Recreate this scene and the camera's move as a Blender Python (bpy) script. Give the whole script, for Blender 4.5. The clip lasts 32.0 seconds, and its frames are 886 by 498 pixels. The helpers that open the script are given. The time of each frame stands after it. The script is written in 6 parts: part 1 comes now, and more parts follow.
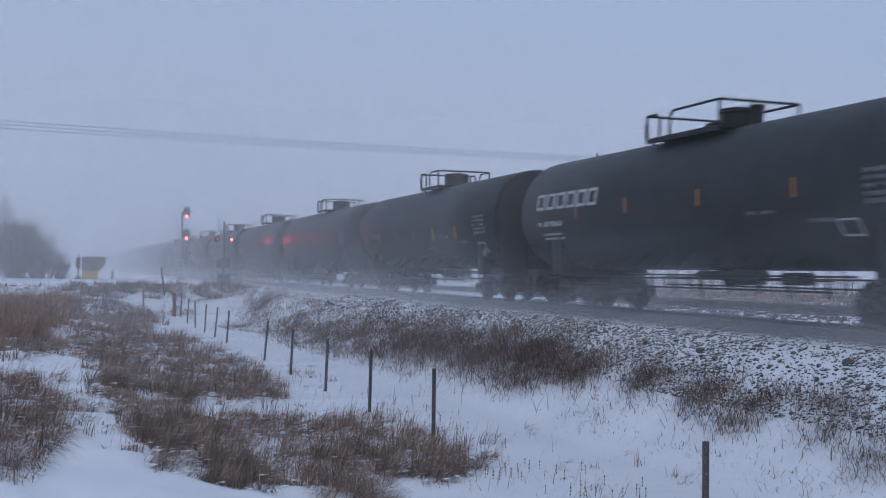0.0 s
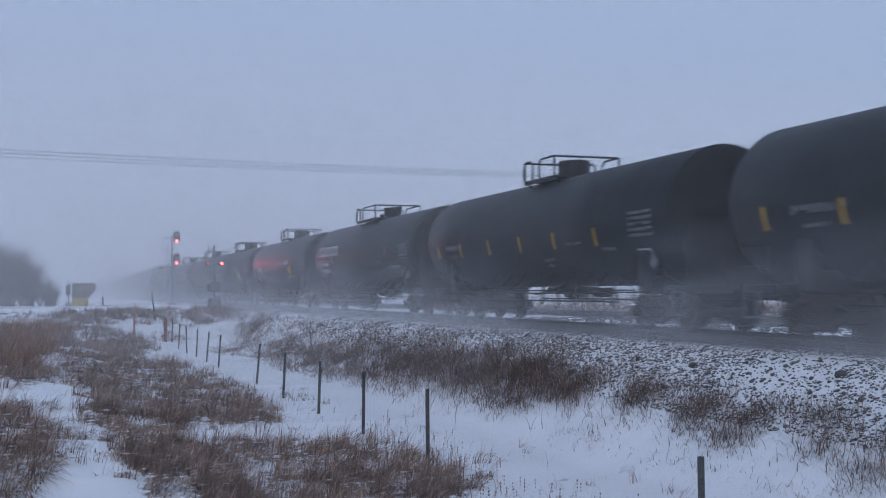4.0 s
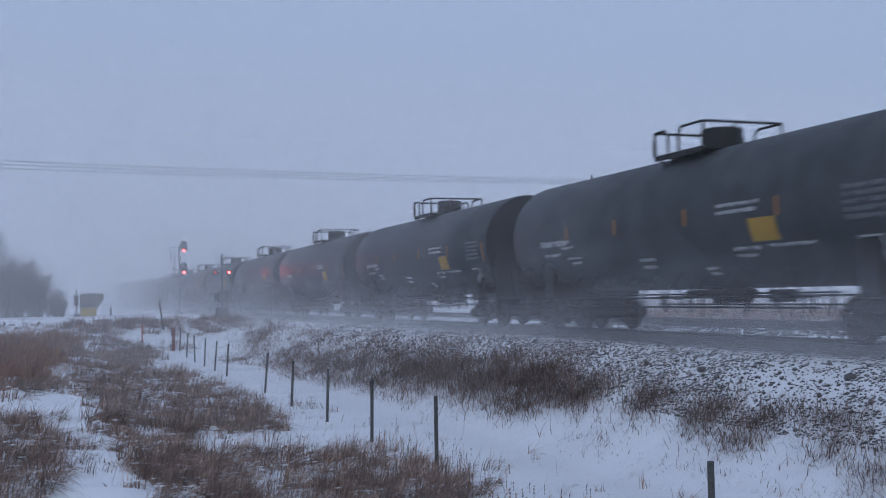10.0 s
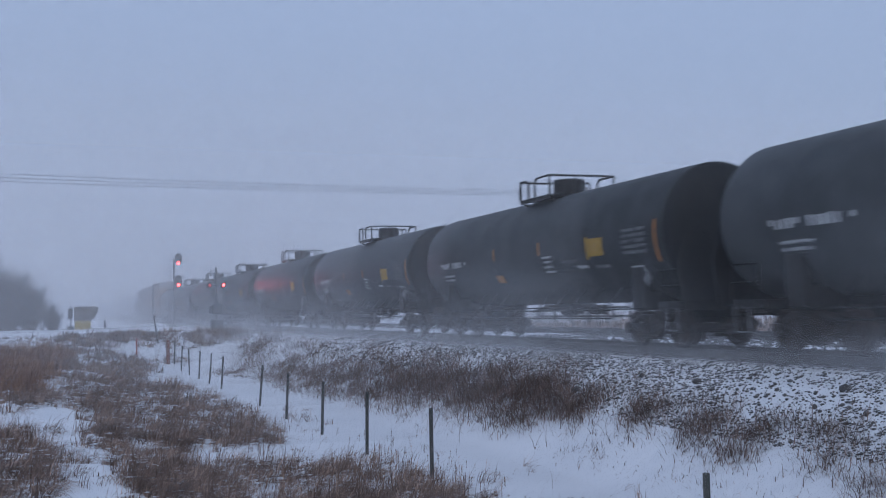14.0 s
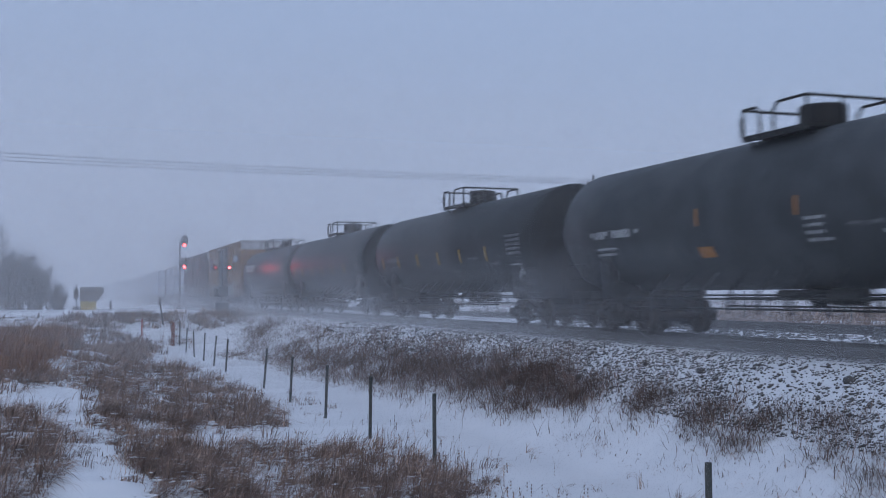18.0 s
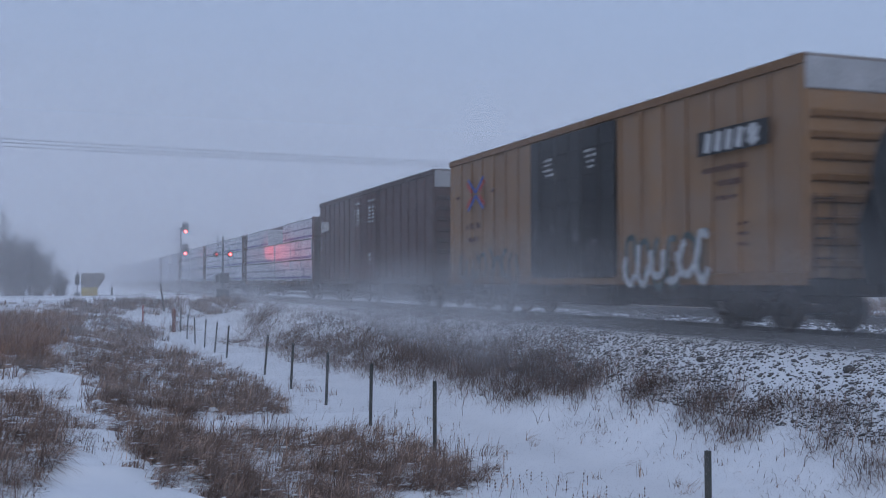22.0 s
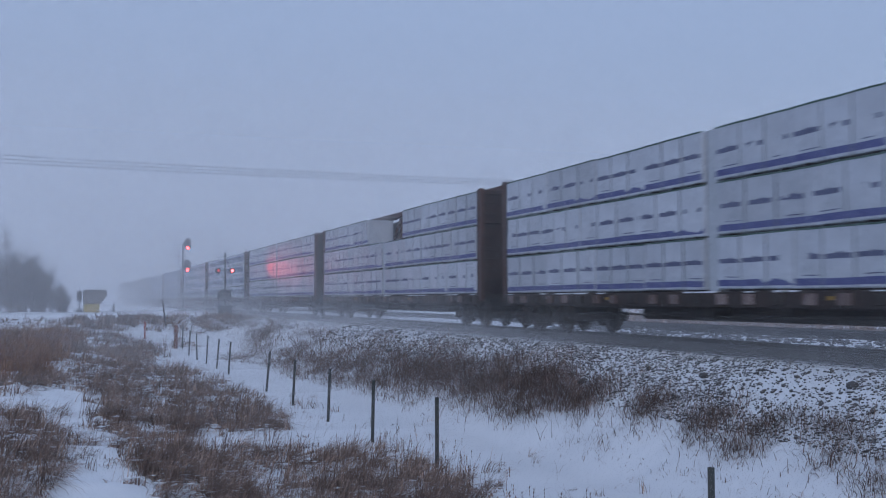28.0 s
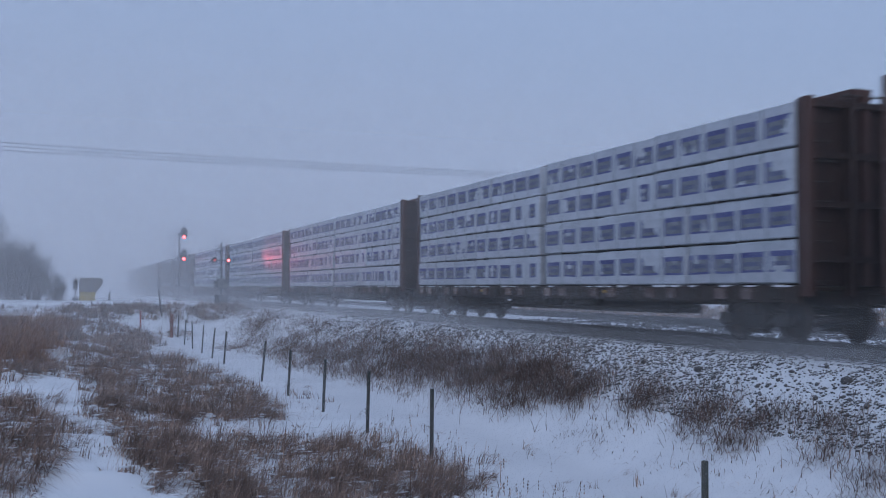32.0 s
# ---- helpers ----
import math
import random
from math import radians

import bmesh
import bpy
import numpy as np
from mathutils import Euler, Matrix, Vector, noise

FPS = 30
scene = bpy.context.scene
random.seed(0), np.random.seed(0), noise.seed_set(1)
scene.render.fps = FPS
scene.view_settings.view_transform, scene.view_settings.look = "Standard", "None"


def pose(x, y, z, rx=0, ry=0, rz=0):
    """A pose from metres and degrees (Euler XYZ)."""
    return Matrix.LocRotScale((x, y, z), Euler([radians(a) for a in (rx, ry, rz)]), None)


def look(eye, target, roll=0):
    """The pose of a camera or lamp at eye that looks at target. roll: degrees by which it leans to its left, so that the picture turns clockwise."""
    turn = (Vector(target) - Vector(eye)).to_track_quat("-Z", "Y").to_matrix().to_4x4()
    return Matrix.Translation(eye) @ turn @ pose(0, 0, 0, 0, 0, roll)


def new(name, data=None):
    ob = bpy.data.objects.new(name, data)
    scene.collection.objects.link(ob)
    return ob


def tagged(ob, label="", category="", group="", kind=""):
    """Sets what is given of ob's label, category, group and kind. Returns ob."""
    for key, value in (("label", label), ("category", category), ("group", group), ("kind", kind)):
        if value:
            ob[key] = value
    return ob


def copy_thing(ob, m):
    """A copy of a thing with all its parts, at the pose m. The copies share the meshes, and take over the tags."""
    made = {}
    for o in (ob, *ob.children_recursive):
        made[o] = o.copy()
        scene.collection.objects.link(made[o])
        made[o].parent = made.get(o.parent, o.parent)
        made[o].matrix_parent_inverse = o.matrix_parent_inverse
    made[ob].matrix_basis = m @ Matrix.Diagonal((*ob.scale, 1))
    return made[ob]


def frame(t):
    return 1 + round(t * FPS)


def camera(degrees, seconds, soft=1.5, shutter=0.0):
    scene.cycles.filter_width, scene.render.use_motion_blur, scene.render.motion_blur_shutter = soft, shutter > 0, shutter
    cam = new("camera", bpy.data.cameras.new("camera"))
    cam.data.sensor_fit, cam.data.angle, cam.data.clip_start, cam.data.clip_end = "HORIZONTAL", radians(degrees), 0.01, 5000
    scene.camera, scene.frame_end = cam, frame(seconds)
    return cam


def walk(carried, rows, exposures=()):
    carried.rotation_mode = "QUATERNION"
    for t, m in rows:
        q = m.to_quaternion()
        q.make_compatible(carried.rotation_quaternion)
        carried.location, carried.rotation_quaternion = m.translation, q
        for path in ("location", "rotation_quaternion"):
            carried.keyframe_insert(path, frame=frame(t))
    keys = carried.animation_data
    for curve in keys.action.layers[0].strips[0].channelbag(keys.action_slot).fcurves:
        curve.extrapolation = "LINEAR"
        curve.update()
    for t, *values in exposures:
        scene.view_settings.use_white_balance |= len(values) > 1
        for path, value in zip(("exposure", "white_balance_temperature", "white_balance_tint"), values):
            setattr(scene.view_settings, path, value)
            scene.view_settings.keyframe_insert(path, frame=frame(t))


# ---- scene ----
# World: x across the track, y along it (away), z up from the rail tops. Track centre at x = 14.
TRACK = 14.0
SPEED = 16.138
EYE = 1.0

cam = camera(45.51, 32.0, soft=1.05, shutter=0.4)
PATH = [
    (0, 19.609, 1.136, 0.635),
    (0.5, 19.784, 1.211, 0.503),
    (1, 20.000, 1.120, 0.265),
    (1.5, 19.976, 1.280, -0.042),
    (2, 20.103, 1.391, -0.275),
    (2.5, 20.193, 1.544, -0.349),
    (3, 20.106, 1.706, -0.207),
    (3.5, 20.155, 2.030, -0.394),
    (5.5, 19.952, 2.318, -0.664),
    (6, 19.789, 2.178, -0.676),
    (6.5, 19.701, 2.091, -0.694),
    (7, 19.659, 2.134, -0.684),
    (7.5, 19.760, 2.223, -0.807),
    (8, 19.771, 2.333, -0.753),
    (8.5, 19.764, 2.369, -0.820),
    (9, 19.753, 2.461, -0.928),
    (9.5, 19.719, 2.480, -1.000),
    (10, 19.747, 2.580, -1.058),
    (10.5, 19.768, 2.702, -1.110),
    (11, 19.744, 2.865, -1.111),
    (11.5, 19.749, 2.933, -1.225),
    (12, 19.773, 3.050, -1.388),
    (12.5, 19.757, 3.088, -1.248),
    (13, 19.866, 3.137, -1.192),
    (13.5, 20.001, 3.243, -1.169),
    (14, 20.036, 3.233, -1.183),
    (14.5, 20.023, 3.196, -1.288),
    (16.5, 19.808, 2.948, -1.064),
    (17, 19.754, 2.678, -1.124),
    (17.5, 19.727, 2.579, -0.825),
    (18, 19.717, 2.466, -0.331),
    (18.5, 19.726, 2.277, 0.012),
    (19, 19.648, 2.082, 0.047),
    (19.5, 19.598, 1.857, 0.062),
    (20, 19.551, 1.812, 0.043),
    (20.5, 19.583, 1.782, -0.034),
    (21, 19.619, 1.788, -0.028),
    (21.5, 19.658, 1.876, -0.098),
    (22, 19.660, 1.795, -0.082),
    (22.5, 19.616, 1.815, -0.143),
    (23, 19.605, 1.890, -0.149),
    (23.5, 19.579, 1.903, 0.022),
    (24, 19.542, 1.938, 0.176),
    (24.5, 19.458, 1.956, 0.119),
    (25, 19.374, 2.077, 0.035),
    (25.5, 19.366, 2.096, -0.001),
    (27.5, 19.511, 2.619, -0.066),
    (28, 19.551, 2.670, -0.136),
    (28.5, 19.658, 2.729, -0.115),
    (29, 19.697, 2.772, 0.288),
    (29.5, 19.599, 2.789, 0.017),
    (30, 19.593, 2.722, 0.060),
    (30.5, 19.605, 2.452, 0.030),
    (31, 19.688, 2.215, -0.029),
    (31.5, 19.765, 2.122, 0.332),
    (32, 19.740, 2.214, 0.401),
]
walk(cam, [(t, pose(0, 0, EYE, 90 + p, 0, -y) @ pose(0, 0, 0, 0, 0, r)) for t, y, p, r in PATH],
     [(0, 0.0, 6380, 10), (8, -0.04, 6300, 10), (16, -0.08, 6250, 10), (24, -0.1, 6200, 10), (32, -0.16, 6050, 10)])
scene.cycles.transparent_max_bounces = 32

# ---------------------------------------------------------------- light
world = bpy.data.worlds.new("winter_sky")
scene.world = world
world.use_nodes = True
wn, wl = world.node_tree.nodes, world.node_tree.links
wn.clear()
w_out = wn.new("ShaderNodeOutputWorld")
w_bg = wn.new("ShaderNodeBackground")
w_tc = wn.new("ShaderNodeTexCoord")
w_sep = wn.new("ShaderNodeSeparateXYZ")
w_ramp = wn.new("ShaderNodeValToRGB")
w_sky = wn.new("ShaderNodeTexSky")
w_sky.sky_type = "NISHITA"
w_sky.sun_disc = False
w_sky.sun_elevation, w_sky.sun_rotation = radians(12), radians(200)
w_mix = wn.new("ShaderNodeMix")
w_mix.data_type = "RGBA"
w_mix.inputs[0].default_value = 0.02
cr = w_ramp.color_ramp
cr.elements[0].position, cr.elements[0].color = 0.0, (0.285, 0.355, 0.530, 1)
cr.elements[1].position, cr.elements[1].color = 0.34, (0.375, 0.470, 0.695, 1)
cr.elements.new(0.12).color = (0.315, 0.395, 0.595, 1)
wl.new(w_tc.outputs["Generated"], w_sep.inputs[0])
wl.new(w_sep.outputs["Z"], w_ramp.inputs[0])
wl.new(w_ramp.outputs[0], w_mix.inputs[6])
wl.new(w_sky.outputs[0], w_mix.inputs[7])
wl.new(w_mix.outputs[2], w_bg.inputs["Color"])
w_bg.inputs["Strength"].default_value = 0.88
wl.new(w_bg.outputs[0], w_out.inputs["Surface"])

sun = new("sun", bpy.data.lights.new("sun", "SUN"))
sun.data.energy, sun.data.angle, sun.data.color = 0.5, radians(40), (1.0, 0.95, 0.9)
sun.matrix_world = look((-20, -60, 60), (0, 0, 0))


# ---------------------------------------------------------------- materials
def nodes_of(name):
    m = bpy.data.materials.new(name)
    m.use_nodes = True
    nt = m.node_tree
    return m, nt.nodes, nt.links, nt.nodes["Principled BSDF"]


def mat(name, colour, rough=0.6, second=None, scale=3.0, fine=40.0, bump=0.2, metal=0.0, dust=None, dust_amount=0.0, streak=False, vary=0.0, sheen=0.3):
    """A surface with large stains, fine grain and relief; dust: a second coat laid by noise; vary: tone by piece."""
    m, n, l, bsdf = nodes_of(name)
    tc = n.new("ShaderNodeTexCoord")
    src = tc.outputs["Object"]
    if streak:
        mp = n.new("ShaderNodeMapping")
        mp.inputs["Scale"].default_value = (1, 1, 0.12)
        l.new(src, mp.inputs[0])
        src = mp.outputs[0]
    big = n.new("ShaderNodeTexNoise")
    big.inputs["Scale"].default_value, big.inputs["Detail"].default_value = scale, 6
    l.new(src, big.inputs["Vector"])
    ramp = n.new("ShaderNodeValToRGB")
    ramp.color_ramp.elements[0].position, ramp.color_ramp.elements[1].position = 0.32, 0.7
    ramp.color_ramp.elements[0].color = (*colour, 1)
    ramp.color_ramp.elements[1].color = (*(second or [c * 0.7 for c in colour]), 1)
    l.new(big.outputs[0], ramp.inputs[0])
    grain = n.new("ShaderNodeTexNoise")
    grain.inputs["Scale"].default_value, grain.inputs["Detail"].default_value = fine, 4
    l.new(tc.outputs["Object"], grain.inputs["Vector"])
    col = ramp.outputs[0]
    mul = n.new("ShaderNodeMix")
    mul.data_type, mul.blend_type = "RGBA", "OVERLAY"
    mul.inputs[0].default_value = 0.25
    l.new(col, mul.inputs[6])
    l.new(grain.outputs[0], mul.inputs[7])
    col = mul.outputs[2]
    if vary:
        info = n.new("ShaderNodeObjectInfo")
        hsv = n.new("ShaderNodeHueSaturation")
        mr = n.new("ShaderNodeMapRange")
        mr.inputs["To Min"].default_value, mr.inputs["To Max"].default_value = 1 - vary, 1 + vary
        l.new(info.outputs["Random"], mr.inputs[0])
        l.new(mr.outputs[0], hsv.inputs["Value"])
        l.new(col, hsv.inputs["Color"])
        col = hsv.outputs[0]
    if dust:
        dn = n.new("ShaderNodeTexNoise")
        dn.inputs["Scale"].default_value, dn.inputs["Detail"].default_value = 1.3, 8
        l.new(tc.outputs["Object"], dn.inputs["Vector"])
        dr = n.new("ShaderNodeMapRange")
        dr.inputs["From Min"].default_value, dr.inputs["From Max"].default_value = 0.4, 0.75
        dr.inputs["To Max"].default_value = dust_amount
        l.new(dn.outputs[0], dr.inputs[0])
        dm = n.new("ShaderNodeMix")
        dm.data_type = "RGBA"
        l.new(dr.outputs[0], dm.inputs[0])
        l.new(col, dm.inputs[6])
        dm.inputs[7].default_value = (*dust, 1)
        col = dm.outputs[2]
    l.new(col, bsdf.inputs["Base Color"])
    bsdf.inputs["Roughness"].default_value, bsdf.inputs["Metallic"].default_value = rough, metal
    bsdf.inputs["Specular IOR Level"].default_value = sheen
    if bump:
        bp = n.new("ShaderNodeBump")
        bp.inputs["Strength"].default_value, bp.inputs["Distance"].default_value = bump, 0.02
        l.new(grain.outputs[0], bp.inputs["Height"])
        l.new(bp.outputs[0], bsdf.inputs["Normal"])
    return m


def glow(name, colour, strength):
    m, n, l, bsdf = nodes_of(name)
    bsdf.inputs["Base Color"].default_value = (*colour, 1)
    bsdf.inputs["Emission Color"].default_value = (*colour, 1)
    bsdf.inputs["Emission Strength"].default_value = strength
    return m


def veil_mat(name, amount, noise_scale=0.0, low=0.35, high=0.75, shape="flat", ends=0.0):
    """Airborne snow: mostly clear, the rest scatters light to both sides."""
    m, n, l, bsdf = nodes_of(name)
    n.remove(bsdf)
    out = n["Material Output"]
    clear = n.new("ShaderNodeBsdfTransparent")
    dif, tra = n.new("ShaderNodeBsdfDiffuse"), n.new("ShaderNodeBsdfTranslucent")
    for s in (dif, tra):
        s.inputs["Color"].default_value = (0.93, 0.94, 0.96, 1)
    both, mix = n.new("ShaderNodeMixShader"), n.new("ShaderNodeMixShader")
    both.inputs[0].default_value = 0.5
    l.new(dif.outputs[0], both.inputs[1])
    l.new(tra.outputs[0], both.inputs[2])
    l.new(clear.outputs[0], mix.inputs[1])
    l.new(both.outputs[0], mix.inputs[2])
    l.new(mix.outputs[0], out.inputs["Surface"])
    mix.inputs[0].default_value = amount
    tc = n.new("ShaderNodeTexCoord")
    sep = n.new("ShaderNodeSeparateXYZ")
    fade = None
    if shape == "bank":       # denser towards its foot, in the veil's own height
        l.new(tc.outputs["Object"], sep.inputs[0])
        mr = n.new("ShaderNodeMapRange")
        mr.interpolation_type = "SMOOTHERSTEP"
        mr.inputs["From Min"].default_value, mr.inputs["From Max"].default_value = high, low
        l.new(sep.outputs["Z"], mr.inputs[0])
        fade = mr.outputs[0]
        if ends:
            f1 = n.new("ShaderNodeMapRange")
            f1.interpolation_type = "SMOOTHERSTEP"
            f1.inputs["From Min"].default_value, f1.inputs["From Max"].default_value = 0.0, ends
            l.new(sep.outputs["Y"], f1.inputs[0])
            fm = n.new("ShaderNodeMath")
            fm.operation = "MULTIPLY"
            l.new(fade, fm.inputs[0])
            l.new(f1.outputs[0], fm.inputs[1])
            fade = fm.outputs[0]
    if shape == "puff":       # fades towards the rim of a unit shape
        gr = n.new("ShaderNodeTexGradient")
        gr.gradient_type = "SPHERICAL"
        mp = n.new("ShaderNodeMapping")
        l.new(tc.outputs["Object"], mp.inputs[0])
        l.new(mp.outputs[0], gr.inputs[0])
        fade = gr.outputs["Fac"]
    if noise_scale:
        nz = n.new("ShaderNodeTexNoise")
        nz.inputs["Scale"].default_value, nz.inputs["Detail"].default_value = noise_scale, 5
        nm = n.new("ShaderNodeMapping")
        nm.inputs["Scale"].default_value = (1, 0.22 if shape == "bank" else 0.5, 1)
        l.new(tc.outputs["Object"], nm.inputs[0])
        l.new(nm.outputs[0], nz.inputs["Vector"])
        nz.inputs["Detail"].default_value = 2.5
        mr2 = n.new("ShaderNodeMapRange")
        mr2.inputs["From Min"].default_value, mr2.inputs["From Max"].default_value = (0.05, 0.75) if shape == "bank" else (0.25, 0.75)
        l.new(nz.outputs[0], mr2.inputs[0])
        if fade is not None:
            mu = n.new("ShaderNodeMath")
            mu.operation = "MULTIPLY"
            l.new(fade, mu.inputs[0])
            l.new(mr2.outputs[0], mu.inputs[1])
            fade = mu.outputs[0]
        else:
            fade = mr2.outputs[0]
    if fade is not None:
        sc = n.new("ShaderNodeMath")
        sc.operation = "MULTIPLY"
        sc.inputs[1].default_value = amount
        l.new(fade, sc.inputs[0])
        l.new(sc.outputs[0], mix.inputs[0])
    return m


M_TANK = mat("tank_black_paint", (0.016, 0.019, 0.020), 0.55, (0.026, 0.028, 0.029), 0.8, 30, 0.05, dust=(0.10, 0.105, 0.11), dust_amount=0.14, streak=True, vary=0.25)
M_TANK_DUSTY = mat("tank_dusty_black_paint", (0.038, 0.043, 0.046), 0.6, (0.058, 0.062, 0.065), 0.8, 30, 0.05, dust=(0.17, 0.18, 0.185), dust_amount=0.25, streak=True, vary=0.2)
M_HEAD = mat("tank_end_black", (0.026, 0.029, 0.031), 0.75, (0.040, 0.042, 0.044), 1.5, 30, 0.05, sheen=0.15)
M_TANK_DARK = mat("tank_grimy_black", (0.012, 0.013, 0.014), 0.65, (0.03, 0.03, 0.03), 2, 30, 0.1)
M_STEEL = mat("running_gear_steel", (0.030, 0.027, 0.025), 0.75, (0.06, 0.05, 0.045), 4, 30, 0.2)
M_WHEEL = mat("wheel_steel", (0.05, 0.042, 0.038), 0.6, (0.10, 0.08, 0.07), 5, 30, 0.1, metal=0.3)
M_WHITE_MARK = mat("stencil_white", (0.52, 0.53, 0.53), 0.7, (0.38, 0.38, 0.38), 6, 40, 0)
M_GREY_MARK = mat("faded_stencil", (0.20, 0.205, 0.21), 0.7, (0.14, 0.14, 0.145), 6, 40, 0)
M_YELLOW = mat("stencil_yellow", (0.46, 0.28, 0.05), 0.6, (0.36, 0.21, 0.04), 5, 40, 0)
M_ORANGE = mat("reflector_amber", (0.44, 0.19, 0.045), 0.5, (0.33, 0.14, 0.04), 8, 40, 0)
M_BOX_TAN = mat("boxcar_tan_paint", (0.30, 0.182, 0.098), 0.65, (0.225, 0.138, 0.078), 1.2, 30, 0.08, dust=(0.25, 0.205, 0.17), dust_amount=0.45, streak=True)
M_BOX_TAN_TRIM = mat("boxcar_tan_trim", (0.21, 0.118, 0.055), 0.65, (0.16, 0.09, 0.045), 2, 30, 0.1)
M_BOX_DOOR = mat("boxcar_black_door", (0.022, 0.022, 0.024), 0.6, (0.05, 0.05, 0.05), 2, 30, 0.1, streak=True)
M_BOX_RED = mat("boxcar_oxide_paint", (0.072, 0.035, 0.033), 0.65, (0.052, 0.027, 0.026), 1.0, 30, 0.08, dust=(0.16, 0.11, 0.10), dust_amount=0.35, streak=True)
M_BOX_RED_DARK = mat("boxcar_oxide_dark", (0.035, 0.020, 0.018), 0.7, (0.05, 0.03, 0.025), 2, 30, 0.1)
M_ROOF = mat("galvanised_roof", (0.45, 0.46, 0.48), 0.5, (0.36, 0.37, 0.38), 2, 30, 0.05, metal=0.3)
M_FLAT_RED = mat("flatcar_oxide_paint", (0.046, 0.026, 0.022), 0.7, (0.028, 0.018, 0.017), 1.5, 30, 0.15, dust=(0.09, 0.06, 0.05), dust_amount=0.25)
M_FLAT_EDGE = mat("flatcar_rusty_edge", (0.088, 0.041, 0.033), 0.7, (0.055, 0.03, 0.027), 2.5, 30, 0.15, dust=(0.12, 0.09, 0.08), dust_amount=0.3, streak=True)
M_FLAT_DARK = mat("flatcar_grimy_steel", (0.035, 0.028, 0.026), 0.75, (0.05, 0.036, 0.03), 2, 30, 0.15)
M_RUST_PALE = mat("pale_rusty_steel", (0.10, 0.066, 0.056), 0.75, (0.21, 0.165, 0.155), 3, 25, 0.2, vary=0.3)
M_WRAP = mat("lumber_wrap_white", (0.54, 0.57, 0.62), 0.45, (0.44, 0.465, 0.51), 1.9, 9, 0.45, vary=0.12)
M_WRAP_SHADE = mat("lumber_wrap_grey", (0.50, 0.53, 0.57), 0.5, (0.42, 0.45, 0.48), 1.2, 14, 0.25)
M_BLUE = mat("wrap_print_blue", (0.075, 0.085, 0.22), 0.5, (0.13, 0.145, 0.30), 2.2, 20, 0.1)
M_PALE_BLUE = mat("wrap_print_pale_blue", (0.095, 0.105, 0.18), 0.5, (0.15, 0.165, 0.25), 4, 20, 0)
M_STRAP = mat("wrap_strap_grey", (0.15, 0.16, 0.18), 0.6, (0.24, 0.255, 0.28), 4, 20, 0)
M_GREEN_EDGE = mat("wrap_top_green", (0.07, 0.12, 0.10), 0.6, (0.1, 0.15, 0.13), 4, 20, 0)
M_SNOW = mat("wind_packed_snow", (0.80, 0.82, 0.85), 0.55, (0.72, 0.745, 0.78), 0.35, 5, 0.35)
M_POST = mat("steel_fence_post", (0.05, 0.06, 0.06), 0.6, (0.09, 0.09, 0.085), 6, 40, 0.1, metal=0.3)
M_RED_POST = mat("marker_red_paint", (0.42, 0.06, 0.04), 0.6, (0.3, 0.05, 0.04), 8, 40, 0.1)
M_RUST_POST = mat("marker_rusty_steel", (0.22, 0.08, 0.055), 0.7, (0.14, 0.06, 0.045), 8, 40, 0.1)
M_DARK_WOOD = mat("weathered_pole_wood", (0.035, 0.03, 0.027), 0.8, (0.06, 0.05, 0.045), 5, 30, 0.3)
M_SIGNAL_BLACK = mat("signal_black_paint", (0.015, 0.015, 0.016), 0.6, (0.03, 0.03, 0.03), 5, 30, 0)
M_SIGNAL_GREY = mat("signal_grey_steel", (0.16, 0.17, 0.18), 0.5, (0.10, 0.11, 0.12), 5, 30, 0, metal=0.4)
M_RED_LIGHT = glow("red_signal_lens", (1.0, 0.03, 0.03), 30)
M_SWEPT = mat("swept_ballast", (0.21, 0.21, 0.217), 0.9, (0.44, 0.45, 0.47), 1.4, 14, 0.8)
M_RAIL = mat("rail_steel", (0.14, 0.125, 0.12), 0.45, (0.09, 0.08, 0.075), 2, 40, 0.05, metal=0.7)
M_TIE = mat("tie_wood", (0.05, 0.042, 0.037), 0.85, (0.12, 0.11, 0.11), 2, 20, 0.3)
M_STONE = mat("ballast_stone", (0.085, 0.083, 0.084), 0.85, (0.15, 0.147, 0.148), 4, 30, 0.2)
M_BIN = mat("bin_tan_sheet", (0.16, 0.145, 0.125), 0.6, (0.12, 0.11, 0.095), 2, 30, 0.1)
M_BIN_YELLOW = mat("bin_yellow_base", (0.45, 0.34, 0.06), 0.6, (0.34, 0.26, 0.06), 2, 30, 0.1)
M_WIRE = mat("cable_black", (0.02, 0.02, 0.022), 0.6, (0.03, 0.03, 0.03), 5, 30, 0)


